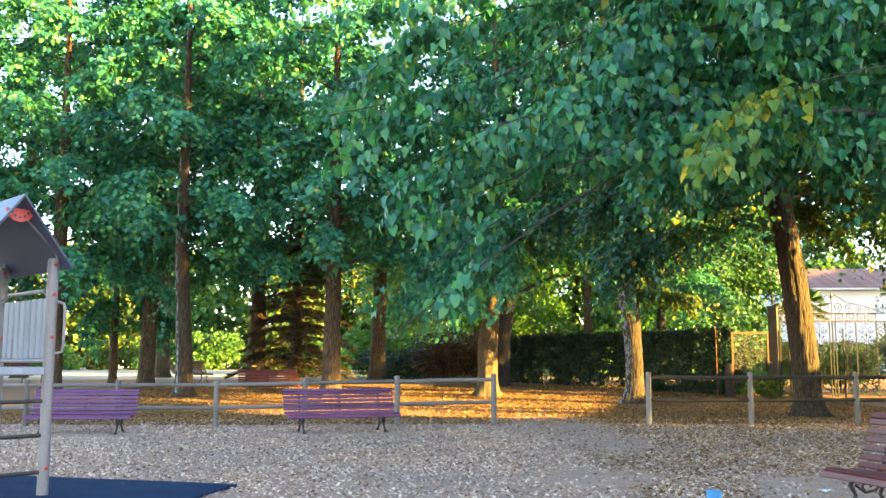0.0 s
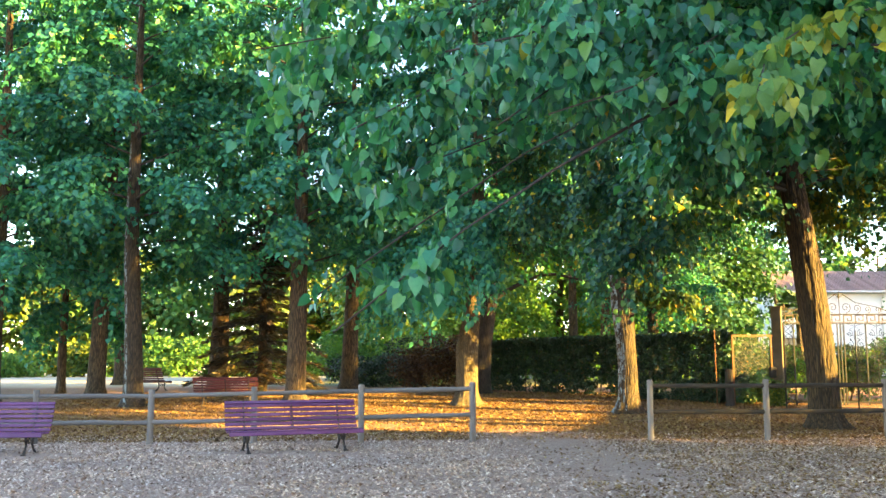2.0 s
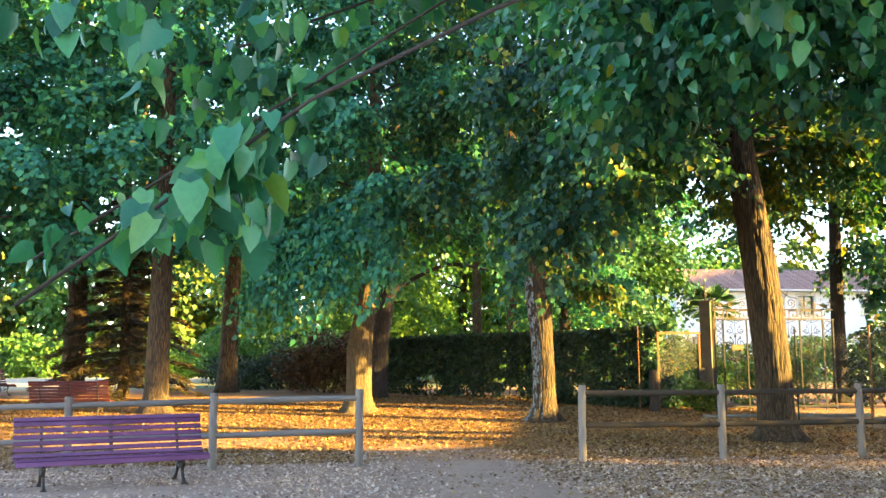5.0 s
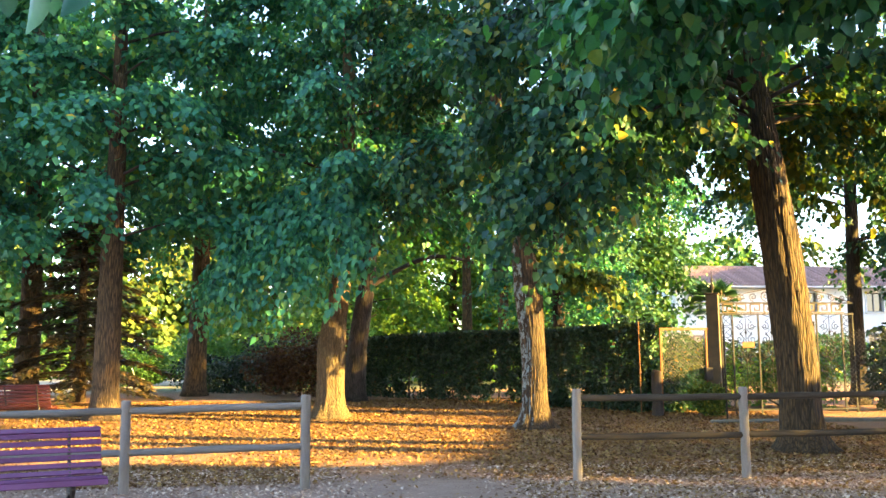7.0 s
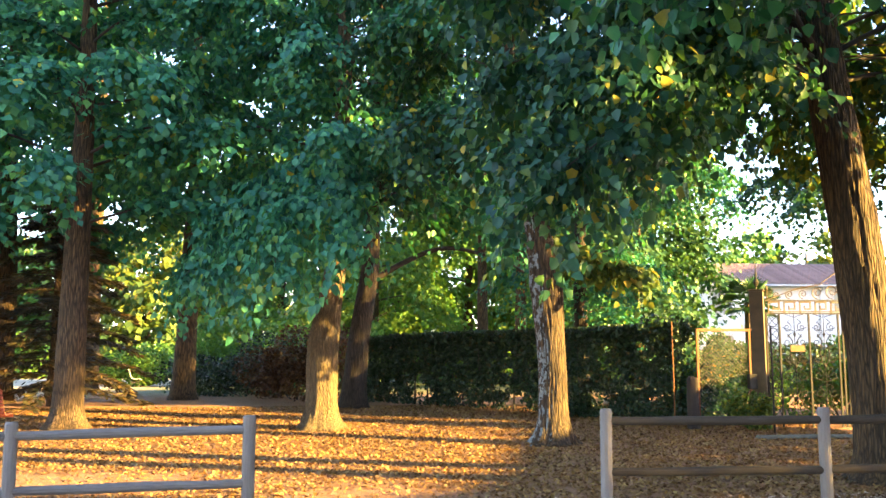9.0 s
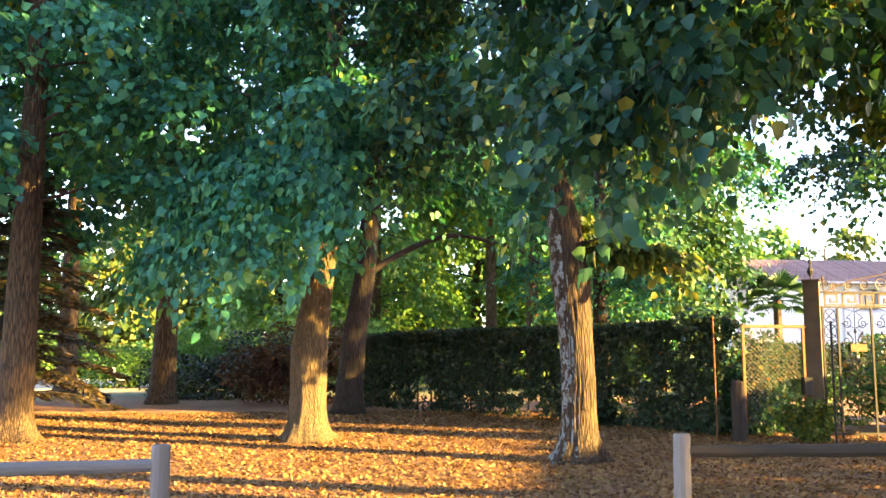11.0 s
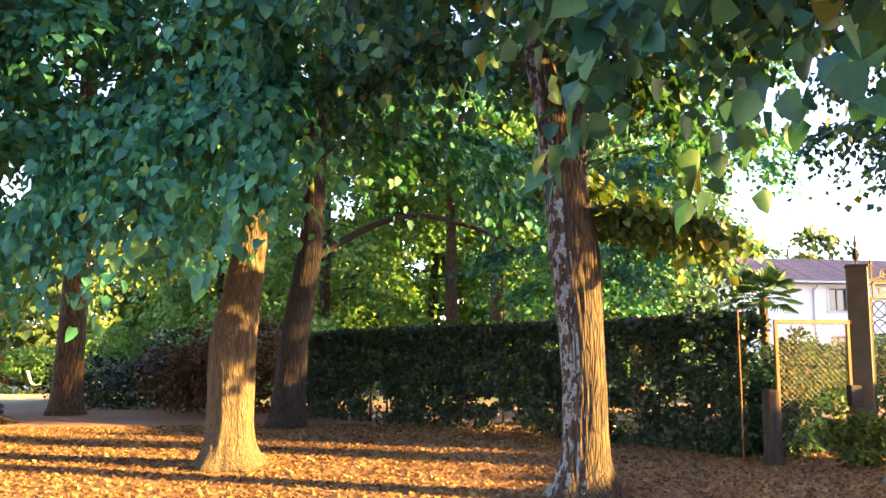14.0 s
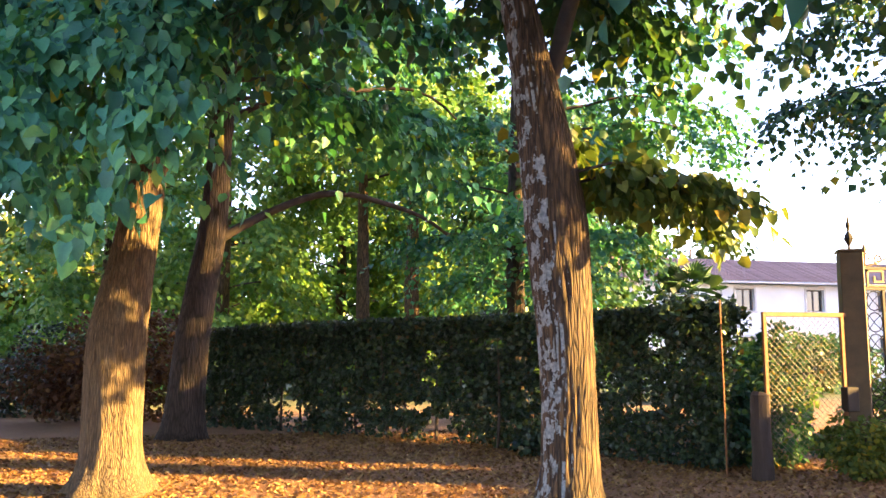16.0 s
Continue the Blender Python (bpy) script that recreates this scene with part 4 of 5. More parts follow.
    for gx in (35.6, 51.5):
        part("downpipe", Shape().tube([(gx, Y - 0.66, 6.98), (gx, Y - 0.6, 6.8), (gx, Y - 0.1, 6.5), (gx, Y - 0.1, 0.45)], 0.055, 8), CREAM, t)


house()


def gate_pillar(x, label):
    t = thing("gate_pillar", label, "pillar", pose(x, 31.44, g(x, 31.44) - 0.03, 0, 0, -28), "gate pillars")
    part("shaft", Shape().box(-0.15, -0.15, 0, 0.15, 0.15, 3.0, bev=0.012), PILLAR, t)
    part("cap", Shape().box(-0.17, -0.17, 3.0, 0.17, 0.17, 3.04, bev=0.008), PILLAR, t)
    s = Shape().tube([(0, 0, 3.04), (0, 0, 3.1), (0, 0, 3.14), (0, 0, 3.2), (0, 0, 3.26), (0, 0, 3.3), (0, 0, 3.38), (0, 0, 3.44), (0, 0, 3.62)], [0.02, 0.014, 0.04, 0.065, 0.04, 0.014, 0.03, 0.014, 0.003], 8)
    part("spire", s, WROUGHT, t)


gate_pillar(11.0, "square rusted metal gate pillar with a spire")


def spiral(cx, cz, r, turns, start, hand=1, n=14, end=0.15):
    return [(cx + (r * (1 - (1 - end) * i / n)) * math.cos(start + hand * turns * 2 * math.pi * i / n), 0, cz + (r * (1 - (1 - end) * i / n)) * math.sin(start + hand * turns * 2 * math.pi * i / n)) for i in range(n + 1)]


def scroll_panel(x, z0, z1, w):
    """Mirrored scrolls up a wide panel of the gate."""
    s, R = Shape(), 0.009
    for sg in (-1, 1):
        for z, r in ((z0 + 0.25, 0.13), (z0 + 0.62, 0.12), (z0 + 1.0, 0.14), (z0 + 1.36, 0.12), (z0 + 1.72, 0.13), (z0 + 2.05, 0.11)):
            c = x + sg * w * 0.24
            s.tube(spiral(c, z, r, 1.4, math.pi / 2, sg), R, 4)
            s.tube([(c, 0, z + r), (x + sg * 0.02, 0, z + r + 0.12), (x + sg * w * 0.4, 0, z + r + 0.2)], R, 4)
        s.tube([(x + sg * 0.02, 0, z0 + 1.2), (x + sg * 0.12, 0, z0 + 1.45), (x + sg * 0.05, 0, z0 + 1.75), (x + sg * 0.16, 0, z0 + 1.9)], 0.012, 4)
    s.tube([(x, 0, z0), (x, 0, z1)], R, 4)
    for z in (z0 + 0.45, z0 + 1.2, z0 + 1.9):
        s.tube([(x, 0, z - 0.07), (x, 0, z), (x, 0, z + 0.07)], [0.004, 0.035, 0.004], 6)
    return s


def ring_strip(t, x, z0, z1, w):
    """A narrow strip of stacked rings with crosses."""
    n = int((z1 - z0) / (w * 0.95))
    st = (z1 - z0) / n
    for i in range(n):
        z, s = z0 + st * (i + 0.5), Shape()
        s.tube([(x + w * 0.4 * math.cos(a * math.pi / 6), 0, z + st * 0.46 * math.sin(a * math.pi / 6)) for a in range(13)], 0.009, 4)
        s.tube([(x - w * 0.42, 0, z - st * 0.42), (x, 0, z + 0.02), (x + w * 0.42, 0, z + st * 0.42)], 0.007, 4)
        s.tube([(x + w * 0.42, 0, z - st * 0.42), (x, 0, z - 0.02), (x - w * 0.42, 0, z + st * 0.42)], 0.007, 4)
        part("ring", s, WROUGHT, t)


def gate():
    t = thing("wrought_iron_gate", "ornate wrought-iron gate with scrolls and a key frieze", "gate", pose(0, 31.44, g(12, 31.44)))
    x0, x1, zb, zf, zt = 11.2, 14.72, 0.12, 2.5, 2.78
    edges = [x0, x0 + 0.3, x0 + 0.98, x0 + 1.66, x0 + 1.76, x0 + 1.86, x0 + 2.54, x0 + 3.22, x1]
    for x in edges:
        part("upright", Shape().box(x - 0.018, -0.018, zb - 0.1, x + 0.018, 0.018, zf), WROUGHT, t)
    for z in (zb, zf, zt):
        part("crossbar", Shape().box(x0 - 0.03, -0.024, z - 0.018, x1 + 0.03, 0.024, z + 0.018), WROUGHT, t)
    for a, b in zip(edges, edges[1:]):
        w = b - a
        if w > 0.5:
            part("scroll_panel", scroll_panel((a + b) / 2, zb + 0.02, zf - 0.02, w), WROUGHT, t)
        elif w > 0.2:
            ring_strip(t, (a + b) / 2, zb + 0.02, zf - 0.02, w)
    s, x, h = Shape(), x0 + 0.05, zt - zf
    while x < x1 - 0.4:
        q = 0.055
        for a in ((0, 0.03, 0, h - 0.03), (0, 5 * q, h - 0.06, h - 0.03), (5 * q - 0.03, 5 * q, 0.07, h - 0.06), (2 * q, 5 * q - 0.03, 0.07, 0.1), (2 * q, 2 * q + 0.03, 0.1, 0.16), (0.03, 6.6 * q, 0.02, 0.045)):
            s.box(x + a[0], -0.012, zf + a[2] + 0.01, x + a[1], 0.012, zf + a[3] + 0.01)
        x += 6.6 * q
    part("key_frieze", s, PILLAR, t)
    s = Shape()
    mid = (x0 + x1) / 2
    for sg in (-1, 1):
        for d, r in ((0.2, 0.17), (0.55, 0.14), (0.88, 0.11), (1.2, 0.1), (1.5, 0.08)):
            c = mid + sg * d
            s.tube(spiral(c, zt + r + 0.04, r, 1.5, -math.pi / 2, sg), 0.013, 5)
        s.tube([(mid + sg * 1.7, 0, zt + 0.02), (mid + sg * 1.1, 0, zt + 0.24), (mid + sg * 0.5, 0, zt + 0.36), (mid + sg * 0.12, 0, zt + 0.62), (mid, 0, zt + 0.5)], 0.013, 5)
    s.tube([(mid, 0, zt), (mid, 0, zt + 0.5), (mid, 0, zt + 0.56), (mid, 0, zt + 0.7)], [0.014, 0.014, 0.04, 0.004], 6)
    for sg in (-1, 1):
        c = mid + sg * 1.72
        s.tube([(c, 0, zt), (c, 0, zt + 0.2), (c, 0, zt + 0.26), (c, 0, zt + 0.34)], [0.012, 0.012, 0.035, 0.003], 6)
        s.tube(spiral(c - 0.06, zt + 0.16, 0.06, 1.2, 0, 1), 0.009, 4)
        s.tube(spiral(c + 0.06, zt + 0.16, 0.06, 1.2, math.pi, -1), 0.009, 4)
    part("scrolled_crest", s, PILLAR, t, "gilded-brown scrolled crest")
    part("plaque", Shape().box(x0 + 0.52, -0.04, 1.66, x0 + 0.84, -0.02, 1.8), RUST, t, "rusty blank plate")


gate()


def link_mesh(s, ax, ay, bx, by, z0, z1, cell=0.085, r=0.003):
    """Diamond wire mesh between two plan points."""
    d = Vector((bx - ax, by - ay, 0))
    L, d = d.length, d.normalized()
    H = z1 - z0
    k = -H
    while k < L:
        for up in (0, 1):
            a, b = k, k + H
            za, zb = (z0, z1) if up else (z1, z0)
            fa, fb = max(0.0, (0 - a) / H), min(1.0, (L - a) / H)
            if fb > fa:
                P = [Vector((ax, ay, 0)) + d * (a + H * f) + Vector((0, 0, za + (zb - za) * f)) for f in (fa, (fa + fb) / 2, fb)]
                P[1].y += 0.004
                s.tube(P, r, 3, cap=False)
        k += cell


def framed_panel():
    t = thing("wire_mesh_panel", "rusty angle-iron frame holding chain-link mesh", "fence", pose(0, 0, 0))
    z = g(10, 31.4)
    for b in ((9.56, 9.61, z, 2.28), (10.74, 10.79, z, 2.23)):
        part("upright", Shape().box(b[0], 31.36, b[2], b[1], 31.41, b[3], bev=0.004), RUST, t)
    part("top_bar", Shape().box(9.61, 31.36, 2.22, 10.85, 31.41, 2.28, bev=0.004), RUST, t)
    s = Shape()
    link_mesh(s, 9.62, 31.385, 10.74, 31.385, z + 0.25, 2.22, 0.085, 0.0025)
    part("mesh", s, WIRE, t)
    part("lock_box", Shape().box(10.66, 31.2, 0.98, 10.84, 31.34, 1.3, bev=0.01), WROUGHT, t, "black letter box on the post")


framed_panel()


def link_fence():
    t = thing("chain_link_fence", "sagging chain-link fence on thin iron posts before the gate", "fence")
    pts = [(10.75, 30.3), (12.1, 28.6), (13.2, 27.2), (15.2, 26.2)]
    for x, y in pts:
        part("post", Shape().tube([(x, y, g(x, y) - 0.05), (x, y, 2.3)], 0.022, 8), RUST if x > 13 else WROUGHT, t)
    for (ax, ay), (bx, by) in zip(pts[1:], pts[2:]):
        s = Shape()
        link_mesh(s, ax, ay, bx, by, 0.15, 2.1, 0.1, 0.0028)
        part("mesh", s, WIRE, t)
    part("brace", Shape().tube([(13.15, 27.2, 0.75), (12.85, 26.7, g(13, 26.7))], 0.018, 6), RUST, t)


link_fence()
STUMP = surface("dark_weathered_timber", (0.018, 0.013, 0.011), (0.06, 0.043, 0.034), 6, 0.9, 0, (1, 1, 0.15), 0.6, 0.01, 70)
tagged(part("timber_post", Shape().tube([(9.42, 31.3, g(9.4, 31.3) - 0.05), (9.43, 31.3, 0.4), (9.41, 31.3, 0.8), (9.42, 31.31, 1.2), (9.43, 31.31, 1.24)], [0.15, 0.13, 0.125, 0.12, 0.09], 14, 0.12, 4), STUMP), "dark weathered timber post at the hedge's end", "post")
tagged(part("marker_pole", Shape().tube([(9.15, 31.7, g(9, 31.6) - 0.05), (9.15, 31.7, 1.2), (9.14, 31.7, 2.45)], 0.014, 6), RUST), "thin rusty iron pole standing in the hedge", "pole")
tagged(part("kerb", Shape().box(10.0, 29.4, -0.05, 15.5, 29.6, 0.13, bev=0.03), STONE), "low mossy stone kerb before the gate", "kerb")


def bush(name, label, x, y, rx, ry, h, n, size, mat, seed, z0=0.0, category="bush", stems=5):
    """An uneven shrub: several leafy lobes on a few stems."""
    t = thing(name, label, category, pose(x, y, g(x, y) - 0.03))
    r = np.random.RandomState(seed)
    k = 14
    c = np.stack([r.uniform(-0.75, 0.75, k) * rx, r.uniform(-0.75, 0.75, k) * ry, z0 + (h - z0) * r.uniform(0.2, 0.8, k)], 1)
    rad = np.stack([rx * r.uniform(0.3, 0.5, k), ry * r.uniform(0.3, 0.5, k), (h - z0) * r.uniform(0.18, 0.34, k)], 1)
    i = r.randint(0, k, n)
    d = unit(r.randn(n, 3))
    p = c[i] + d * rad[i] * (0.7 + 0.38 * r.rand(n, 1))
    p[:, 2] = np.clip(p[:, 2], 0.03, None)
    leaves("foliage", p, d + r.randn(n, 3) * 0.6 - np.array([0, 0, 0.4]), d * 0.6 + np.array([0, 0, 0.5]) + r.randn(n, 3) * 0.5, size * (0.6 + 0.8 * r.rand(n)), mat, FOLD, t)
    for q in range(stems):
        a = c[q]
        part("stem", Shape().tube([(a[0] * 0.2, a[1] * 0.2, 0), (a[0] * 0.6, a[1] * 0.6, a[2] * 0.5), tuple(a)], [0.035 * h / 2, 0.025 * h / 2, 0.01], 5), TWIG, t)
    return t


bush("shrub", "rust-brown shrub at the hedge's end", 0.6, 41.0, 1.7, 1.2, 2.1, 9000, 0.09, LEAF_RUST, 61)
bush("shrub", "dark green shrub under the lindens", -1.2, 44.5, 2.6, 1.4, 2.0, 9000, 0.1, LEAF_HEDGE, 62)
bush("shrub", "dark yellowing shrub under the lindens", 0.5, 47.5, 2.4, 1.4, 1.7, 7000, 0.1, LEAF_MIX, 63)
bush("shrub", "bright green shrub on the lawn", -7.4, 58.5, 2.4, 1.6, 2.0, 7000, 0.13, LEAF_GARDEN, 64)
bush("shrub", "bright green shrub on the lawn", -3.4, 60.5, 3.0, 1.6, 2.6, 8000, 0.13, LEAF_GARDEN, 65)
bush("shrub", "leafy shrub behind the wire panel", 10.25, 32.6, 0.8, 0.6, 2.0, 6000, 0.085, LEAF_MIX, 66)
bush("shrub", "low leafy weeds at the foot of the wire panel", 10.6, 31.0, 0.55, 0.3, 0.8, 2000, 0.07, LEAF_WARM, 67, stems=3)
bush("shrub", "garden shrub behind the iron gate", 14.0, 33.5, 1.2, 0.8, 1.6, 4500, 0.09, LEAF_GARDEN, 68)
bush("shrub", "leafy shrub in the garden behind the gate", 13.4, 38.0, 1.5, 1.0, 1.7, 5000, 0.1, LEAF_GARDEN, 73)
bush("shrub", "dark shrub before the white house", 18.4, 45.0, 2.4, 1.4, 2.0, 5000, 0.14, LEAF_HEDGE, 74)
bush("shrub", "dark shrub before the white house", 24.5, 52.0, 3.0, 1.6, 2.2, 5000, 0.16, LEAF_MIX, 75)
bush("shrub", "dark garden shrub beside the chain-link fence", 16.6, 31.8, 1.4, 1.2, 2.4, 6000, 0.1, LEAF_HEDGE, 69)
bush("shrub", "loose sprigs rising over the hedge's end", 9.2, 32.5, 0.7, 0.4, 0.7, 900, 0.09, LEAF_HEDGE, 70).location.z += 1.75
bush("shrub", "weedy leaves at the hedge's foot", 7.6, 34.3, 0.5, 0.3, 0.5, 900, 0.08, LEAF_HEDGE, 71, stems=3)
FAR = random.Random(9)
for k in range(15):
    x = -62 + k * 5.2 + FAR.uniform(-1, 1)
    bush("shrub", "sunlit shrub at the far side of the field", x, 88 + FAR.uniform(-3, 3), 3.2, 2.0, FAR.uniform(2.2, 4.0), 2600, 0.28, LEAF_GARDEN if k % 3 else LEAF_WARM, 80 + k, stems=3)
for k in range(20):
    x = -72 + k * 6.2 + FAR.uniform(-2, 2)
    tree("far tree beyond the dry field", x, 98 + FAR.uniform(-5, 6), [(0, 0, 0), (0, 0, 4), (0.2, 0, 12)], [0.35, 0.3, 0.08], ring(16, 1.2, 12, 4.8, 3.0, 200 + k, 1.2, 1.2), leaf=LEAF_WARM if k % 2 else LEAF_GARDEN, seed=200 + k, size=0.55, per_limb=22, per_twig=12, twig=2.4, fill=0.4, group="far trees")


def spruce(x, y, h, seed):
    t = thing("spruce", "dark brownish spruce with drooping needled boughs", "tree", pose(x, y, g(x, y) - 0.03))
    part("trunk", Shape().tube([(0, 0, 0), (0, 0, h * 0.5), (0, 0, h)], [0.2, 0.12, 0.02], 12, 0.06, seed), BARK, t, smooth=True)
    r = np.random.RandomState(seed)
    pos, ax, nm, sz = [], [], [], []
    rr = random.Random(seed)
    z, k = 0.5, 0
    while z < h * 0.96:
        L = (1 - z / h) * 2.9 + 0.25
        a = radians(k * 137.5)
        pts = [Vector((math.cos(a) * L * f, math.sin(a) * L * f, z + 0.25 * f - 0.75 * f * f * L / 2.5)) for f in (0, 0.25, 0.5, 0.75, 1)]
        part("limb", Shape().tube(pts, [0.035, 0.03, 0.022, 0.014, 0.005], 5), TWIG, t)
        n = int(420 * L / 2.5)
        f = 0.1 + 0.9 * r.rand(n)
        c = np.stack([np.interp(f, (0, .25, .5, .75, 1), [p[i] for p in pts]) for i in range(3)], 1)
        side = np.array([-math.sin(a), math.cos(a), 0])
        w = r.uniform(-1, 1, n) * 0.42 * (1.15 - f)
        c = c + side * w[:, None] + r.randn(n, 3) * 0.035
        c[:, 2] -= np.abs(w) * 0.35
        pos.append(c)
        ax.append(np.array([math.cos(a), math.sin(a), -0.3]) + side * (np.sign(w) * 0.8)[:, None] + r.randn(n, 3) * 0.25)
        nm.append(np.array([0, 0, 1.0]) + r.randn(n, 3) * 0.4)
        sz.append(0.2 * (0.6 + 0.8 * r.rand(n)))
        z += 0.11
        k += 1
    needle = (np.array([(0, 0, 0), (-.16, .5, .03), (0, 1.1, 0), (.16, .5, .03)]), FOLD[1])
    leaves("crown", np.concatenate(pos), np.concatenate(ax), np.concatenate(nm), np.concatenate(sz), NEEDLE, needle, t)


spruce(-6.0, 39.0, 7.5, 5)


def palm(x, y, h):
    t = thing("palm", "small fan palm beside the white house", "palm", pose(x, y, g(x, y) - 0.03))
    part("trunk", Shape().tube([(0, 0, 0), (0, 0, h * 0.5), (0, 0, h)], [0.2, 0.17, 0.16], 10, 0.15, 3), BARK, t)
    r = random.Random(4)
    for k in range(22):
        a, e = radians(k * 137.5), radians(75 - 4.6 * k)
        d = Vector((math.cos(a) * math.cos(e), math.sin(a) * math.cos(e), math.sin(e)))
        base = Vector((0, 0, h)) + d * 0.7
        s = Shape().tube([(0, 0, h), tuple(base)], [0.02, 0.012], 4)
        side = d.cross(Vector((0, 0, 1))).normalized()
        up = side.cross(d)
        for q in range(15):
            b = radians(-80 + 160 * q / 14)
            v = d * math.cos(b) + side * math.sin(b)
            tip = base + v * 0.75 - Vector((0, 0, 0.1 + 0.1 * abs(math.sin(b))))
            mid = base + v * 0.4
            w = d.cross(v).normalized() if abs(math.sin(b)) > 0.1 else up
            cr = v.cross(up).normalized() * 0.03
            s.add([base, mid + cr + up * 0.015, tip, mid - cr + up * 0.015], [(0, 1, 2), (0, 2, 3)])
        part("frond", s, PALM, t)


palm(19.2, 50.2, 3.6)


# ---- playground ----
def play_tower():
    t = thing("play_tower", "climbing tower with grey posts and a small blue-grey roof", "play tower", pose(-4.56, 9.6, g(-4.56, 9.6) - 0.02, 0, 0, -45))
    for x in (-0.95, 0.4):
        for y in (-0.4, 0.4):
            p = part("post", Shape().tube([(x, y, 0), (x, y, 2.38), (x, y, 2.42)], [0.055, 0.055, 0.045], 16), STEEL, t)
            for z in (0.32, 1.62, 2.05, 2.36):
                part("red_cap", Shape().tube([(x + 0.05, y, z), (x + 0.066, y, z), (x + 0.072, y, z)], [0.018, 0.018, 0.01], 10), RED_CAP, p, "round red plastic cap")
    part("deck", Shape().box(-0.97, -0.42, 1.24, 0.42, 0.42, 1.32, bev=0.01), BOARD, t)
    for side in (-1, 1):
        for k in range(8):
            x = -0.78 + 0.15 * k
            part("board", Shape().box(x - 0.055, side * 0.4 - 0.012, 1.4, x + 0.055, side * 0.4 + 0.012, 2.02, bev=0.008), BOARD, t)
        part("top_rail", Shape().tube([(-0.93, side * 0.4, 2.0), (-0.75, side * 0.4, 2.1), (0.2, side * 0.4, 2.1), (0.38, side * 0.4, 2.0)], 0.02, 8), STEEL, t)
        part("lower_rail", Shape().tube([(-0.93, side * 0.4, 1.38), (0.38, side * 0.4, 1.38)], 0.02, 8), STEEL, t)
    for z in (0.28, 0.64, 0.98):
        part("rung", Shape().tube([(0.4, -0.4, z), (0.43, 0, z), (0.4, 0.4, z)], 0.02, 8), IRON, t, "dark round ladder rung")
    part("handle", Shape().tube([(0.44, 0.44, 1.45), (0.49, 0.49, 1.47), (0.5, 0.5, 1.55), (0.5, 0.5, 1.88), (0.49, 0.49, 1.96), (0.44, 0.44, 1.98)], 0.016, 8), STEEL, t)
    w, zr, ze, e, e0 = 0.52, 3.02, 2.32, 0.62, -1.15
    for sg in (-1, 1):
        s = Shape()
        s.add([(e0, 0, zr), (e, 0, zr), (e, sg * w, ze), (e0, sg * w, ze), (e0, 0, zr - 0.03), (e, 0, zr - 0.03), (e, sg * (w - 0.02), ze - 0.012), (e0, sg * (w - 0.02), ze - 0.012)],
              [(0, 1, 2, 3), (7, 6, 5, 4), (0, 4, 5, 1), (1, 5, 6, 2), (2, 6, 7, 3), (3, 7, 4, 0)])
        part("roof_panel", s, ROOF_BLUE, t)
        for x in (-0.95, 0.4):
            part("roof_strut", Shape().tube([(x, sg * 0.4, 2.36), (x + 0.06, sg * 0.42, 2.38), (x + 0.07, sg * 0.38, 2.5), (x, sg * 0.06, 2.84)], 0.014, 6), STEEL, t)
    for x in (-1.0, 0.5):
        s = Shape()
        n = 12
        ring_pts = [(x, 0.14 * math.cos(math.pi * (1 + i / n)), 2.88 + 0.13 * math.sin(math.pi * (1 + i / n))) for i in range(n + 1)]
        s.add(ring_pts + [(x + 0.015, b, c) for _, b, c in ring_pts], [tuple(range(n + 1))[::-1], tuple(range(n + 1, 2 * n + 2))] + [(i, i + 1, n + 2 + i, n + 1 + i) for i in range(n)] + [(n, 0, n + 1, 2 * n + 1)])
        d = part("gable_disc", s, RED_CAP, t, "red half-round gable plate with round holes")
        for i in range(5):
            a = math.pi * (1.15 + 0.7 * i / 4)
            part("hole", Shape().tube([(x - 0.002, 0.09 * math.cos(a), 2.88 + 0.085 * math.sin(a)), (x + 0.018, 0.09 * math.cos(a), 2.88 + 0.085 * math.sin(a))], 0.014, 8), IRON, d)


play_tower()


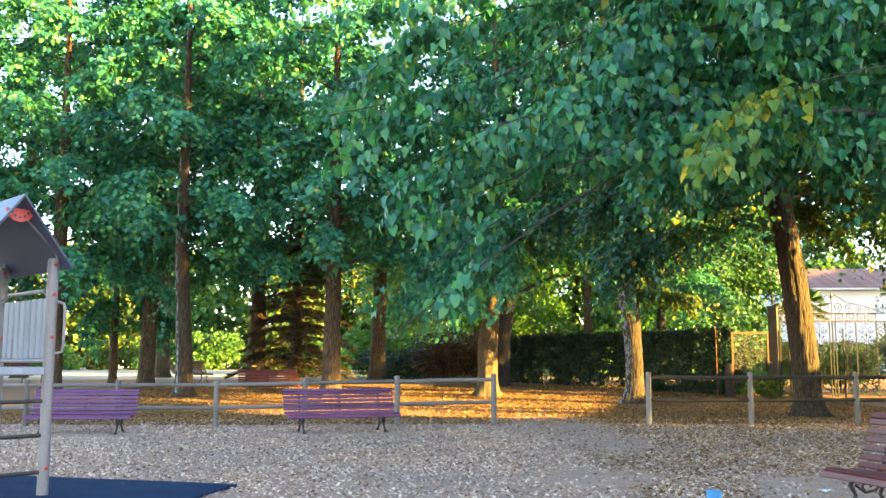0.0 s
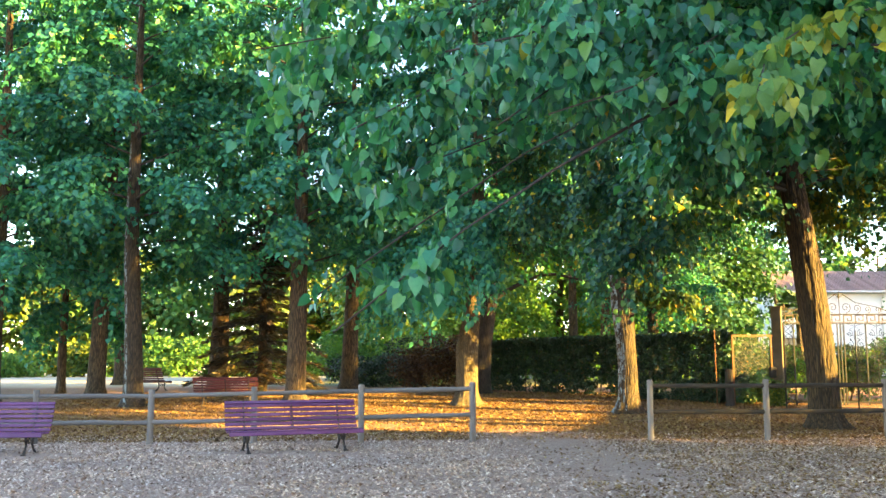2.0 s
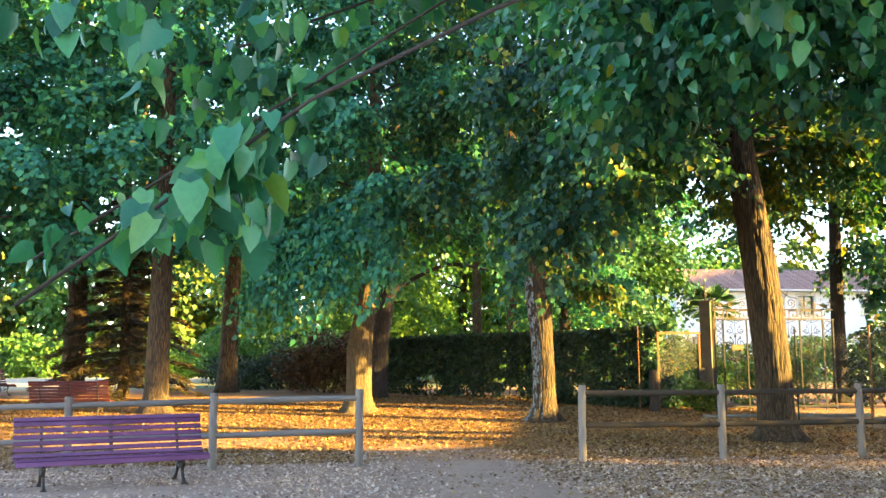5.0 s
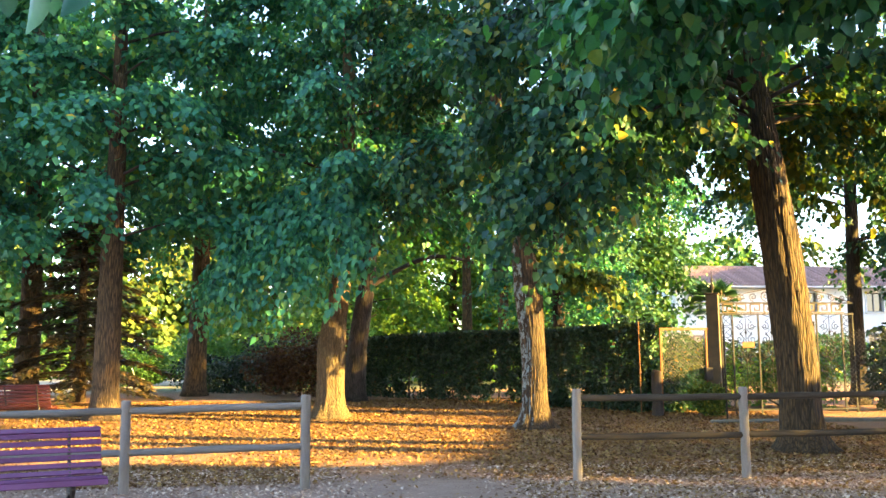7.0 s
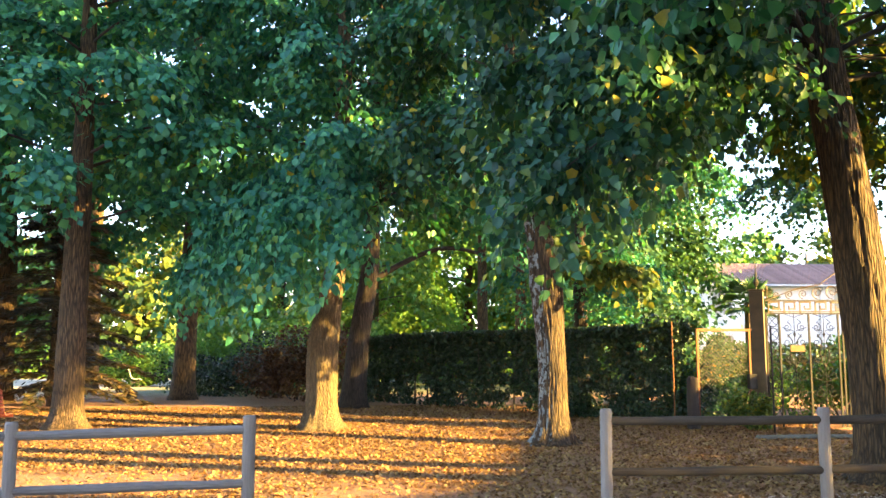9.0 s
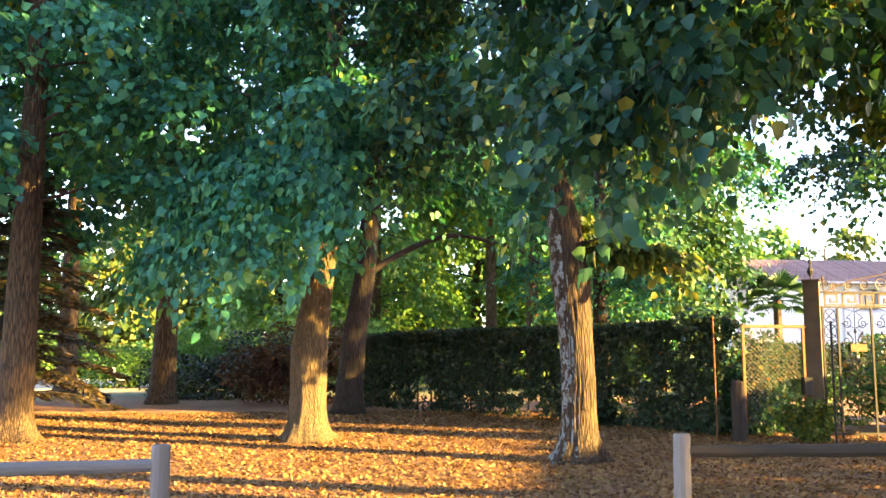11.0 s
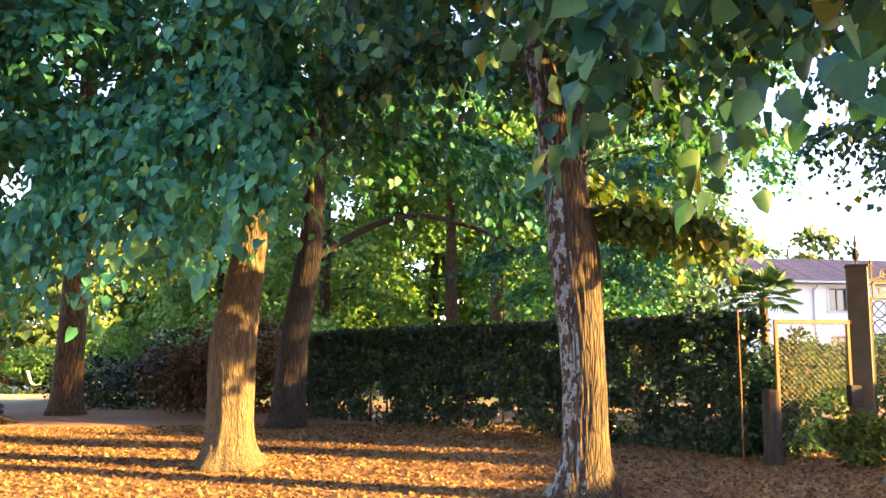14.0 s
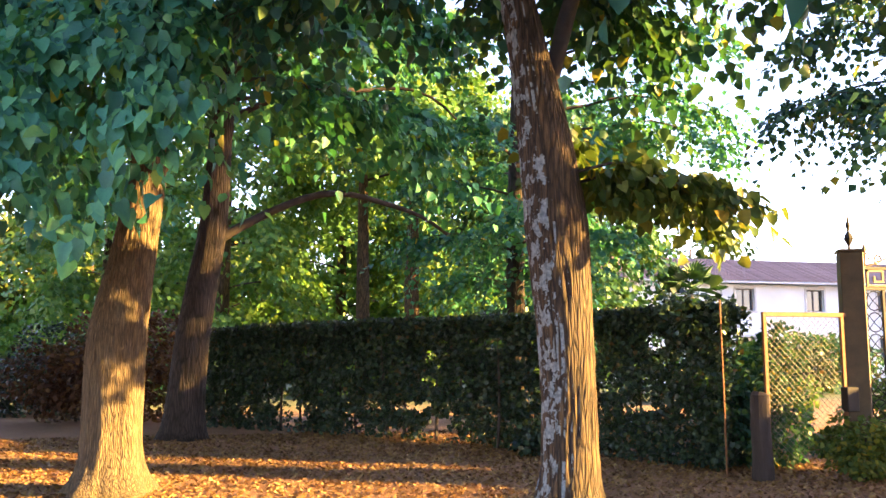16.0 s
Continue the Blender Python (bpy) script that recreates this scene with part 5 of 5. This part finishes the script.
def rubber_mat():
    s = Shape()
    a, d1, d2 = Vector((-2.25, 10.5, 0)), Vector((-0.953, 0.303, 0)), Vector((-0.2, -0.98, 0))
    c = [a, a + d1 * 6, a + d1 * 6 + d2 * 6, a + d2 * 6]
    n = 16
    top = []
    for j in range(n + 1):
        for i in range(n + 1):
            p = a + d1 * 6 * i / n + d2 * 6 * j / n
            top.append((p.x, p.y, g(p.x, p.y) + 0.035))
    w = n + 1
    s.add(top, [(j * w + i, j * w + i + 1, (j + 1) * w + i + 1, (j + 1) * w + i)[::-1] for j in range(n) for i in range(n)])
    rim = [i for i in range(w)] + [j * w + n for j in range(1, w)] + [n * w + i for i in range(n - 1, -1, -1)] + [j * w for j in range(n - 1, 0, -1)]
    low = [(top[i][0], top[i][1], top[i][2] - 0.08) for i in rim]
    k = len(s.v)
    s.v += low
    m = len(rim)
    s.f += [(rim[i], k + i, k + (i + 1) % m, rim[(i + 1) % m]) for i in range(m)]
    tagged(part("rubber_mat", s, RUBBER), "dark blue rubber safety mat under the play tower", "mat")


rubber_mat()
stub = thing("pipe_stub", "short blue pipe stub sticking out of the ground", "pipe", pose(2.5, 8.9, g(2.5, 8.9) - 0.03))
part("pipe", Shape().tube([(0, 0, 0), (0, 0, 0.19)], 0.068, 16), BLUE, stub)
part("cap", Shape().tube([(0, 0, 0.19), (0, 0, 0.2), (0, 0, 0.205)], [0.073, 0.073, 0.06], 16), BLUE, stub)
s = Shape()
for i in range(5):
    for j in range(4):
        s.v.append((0.04 * i, 0.03 * j, 0.02 + 0.03 * random.random()))
s.f = [(j + 4 * i, j + 4 * i + 4, j + 4 * i + 5, j + 4 * i + 1) for i in range(4) for j in range(3)]
paper = tagged(part("paper_scrap", s, PAPER), "crumpled white scrap of paper on the ground", "litter")
paper.matrix_basis = pose(3.95, 10.05, g(3.95, 10.05) - 0.01, 0, 0, 20)
bench("pale slatted bench on the lawn beyond the lindens", on_ground(-7.6, 56.9, 100), PALE_SLAT)

# plain walls out of view, added to block sun from playground and house
s = Shape().box(24, -45, -0.2, 24.4, 11.4, 11)
tagged(part("shade_wall_east", s, WALL), "unseen plain wall added to shade the playground", "wall", "", "structure")
s = Shape().box(72, 40, -0.2, 80, 86, 18)
tagged(part("shade_wall_far_east", s, WALL), "unseen plain wall added to shade the white house", "wall", "", "structure")
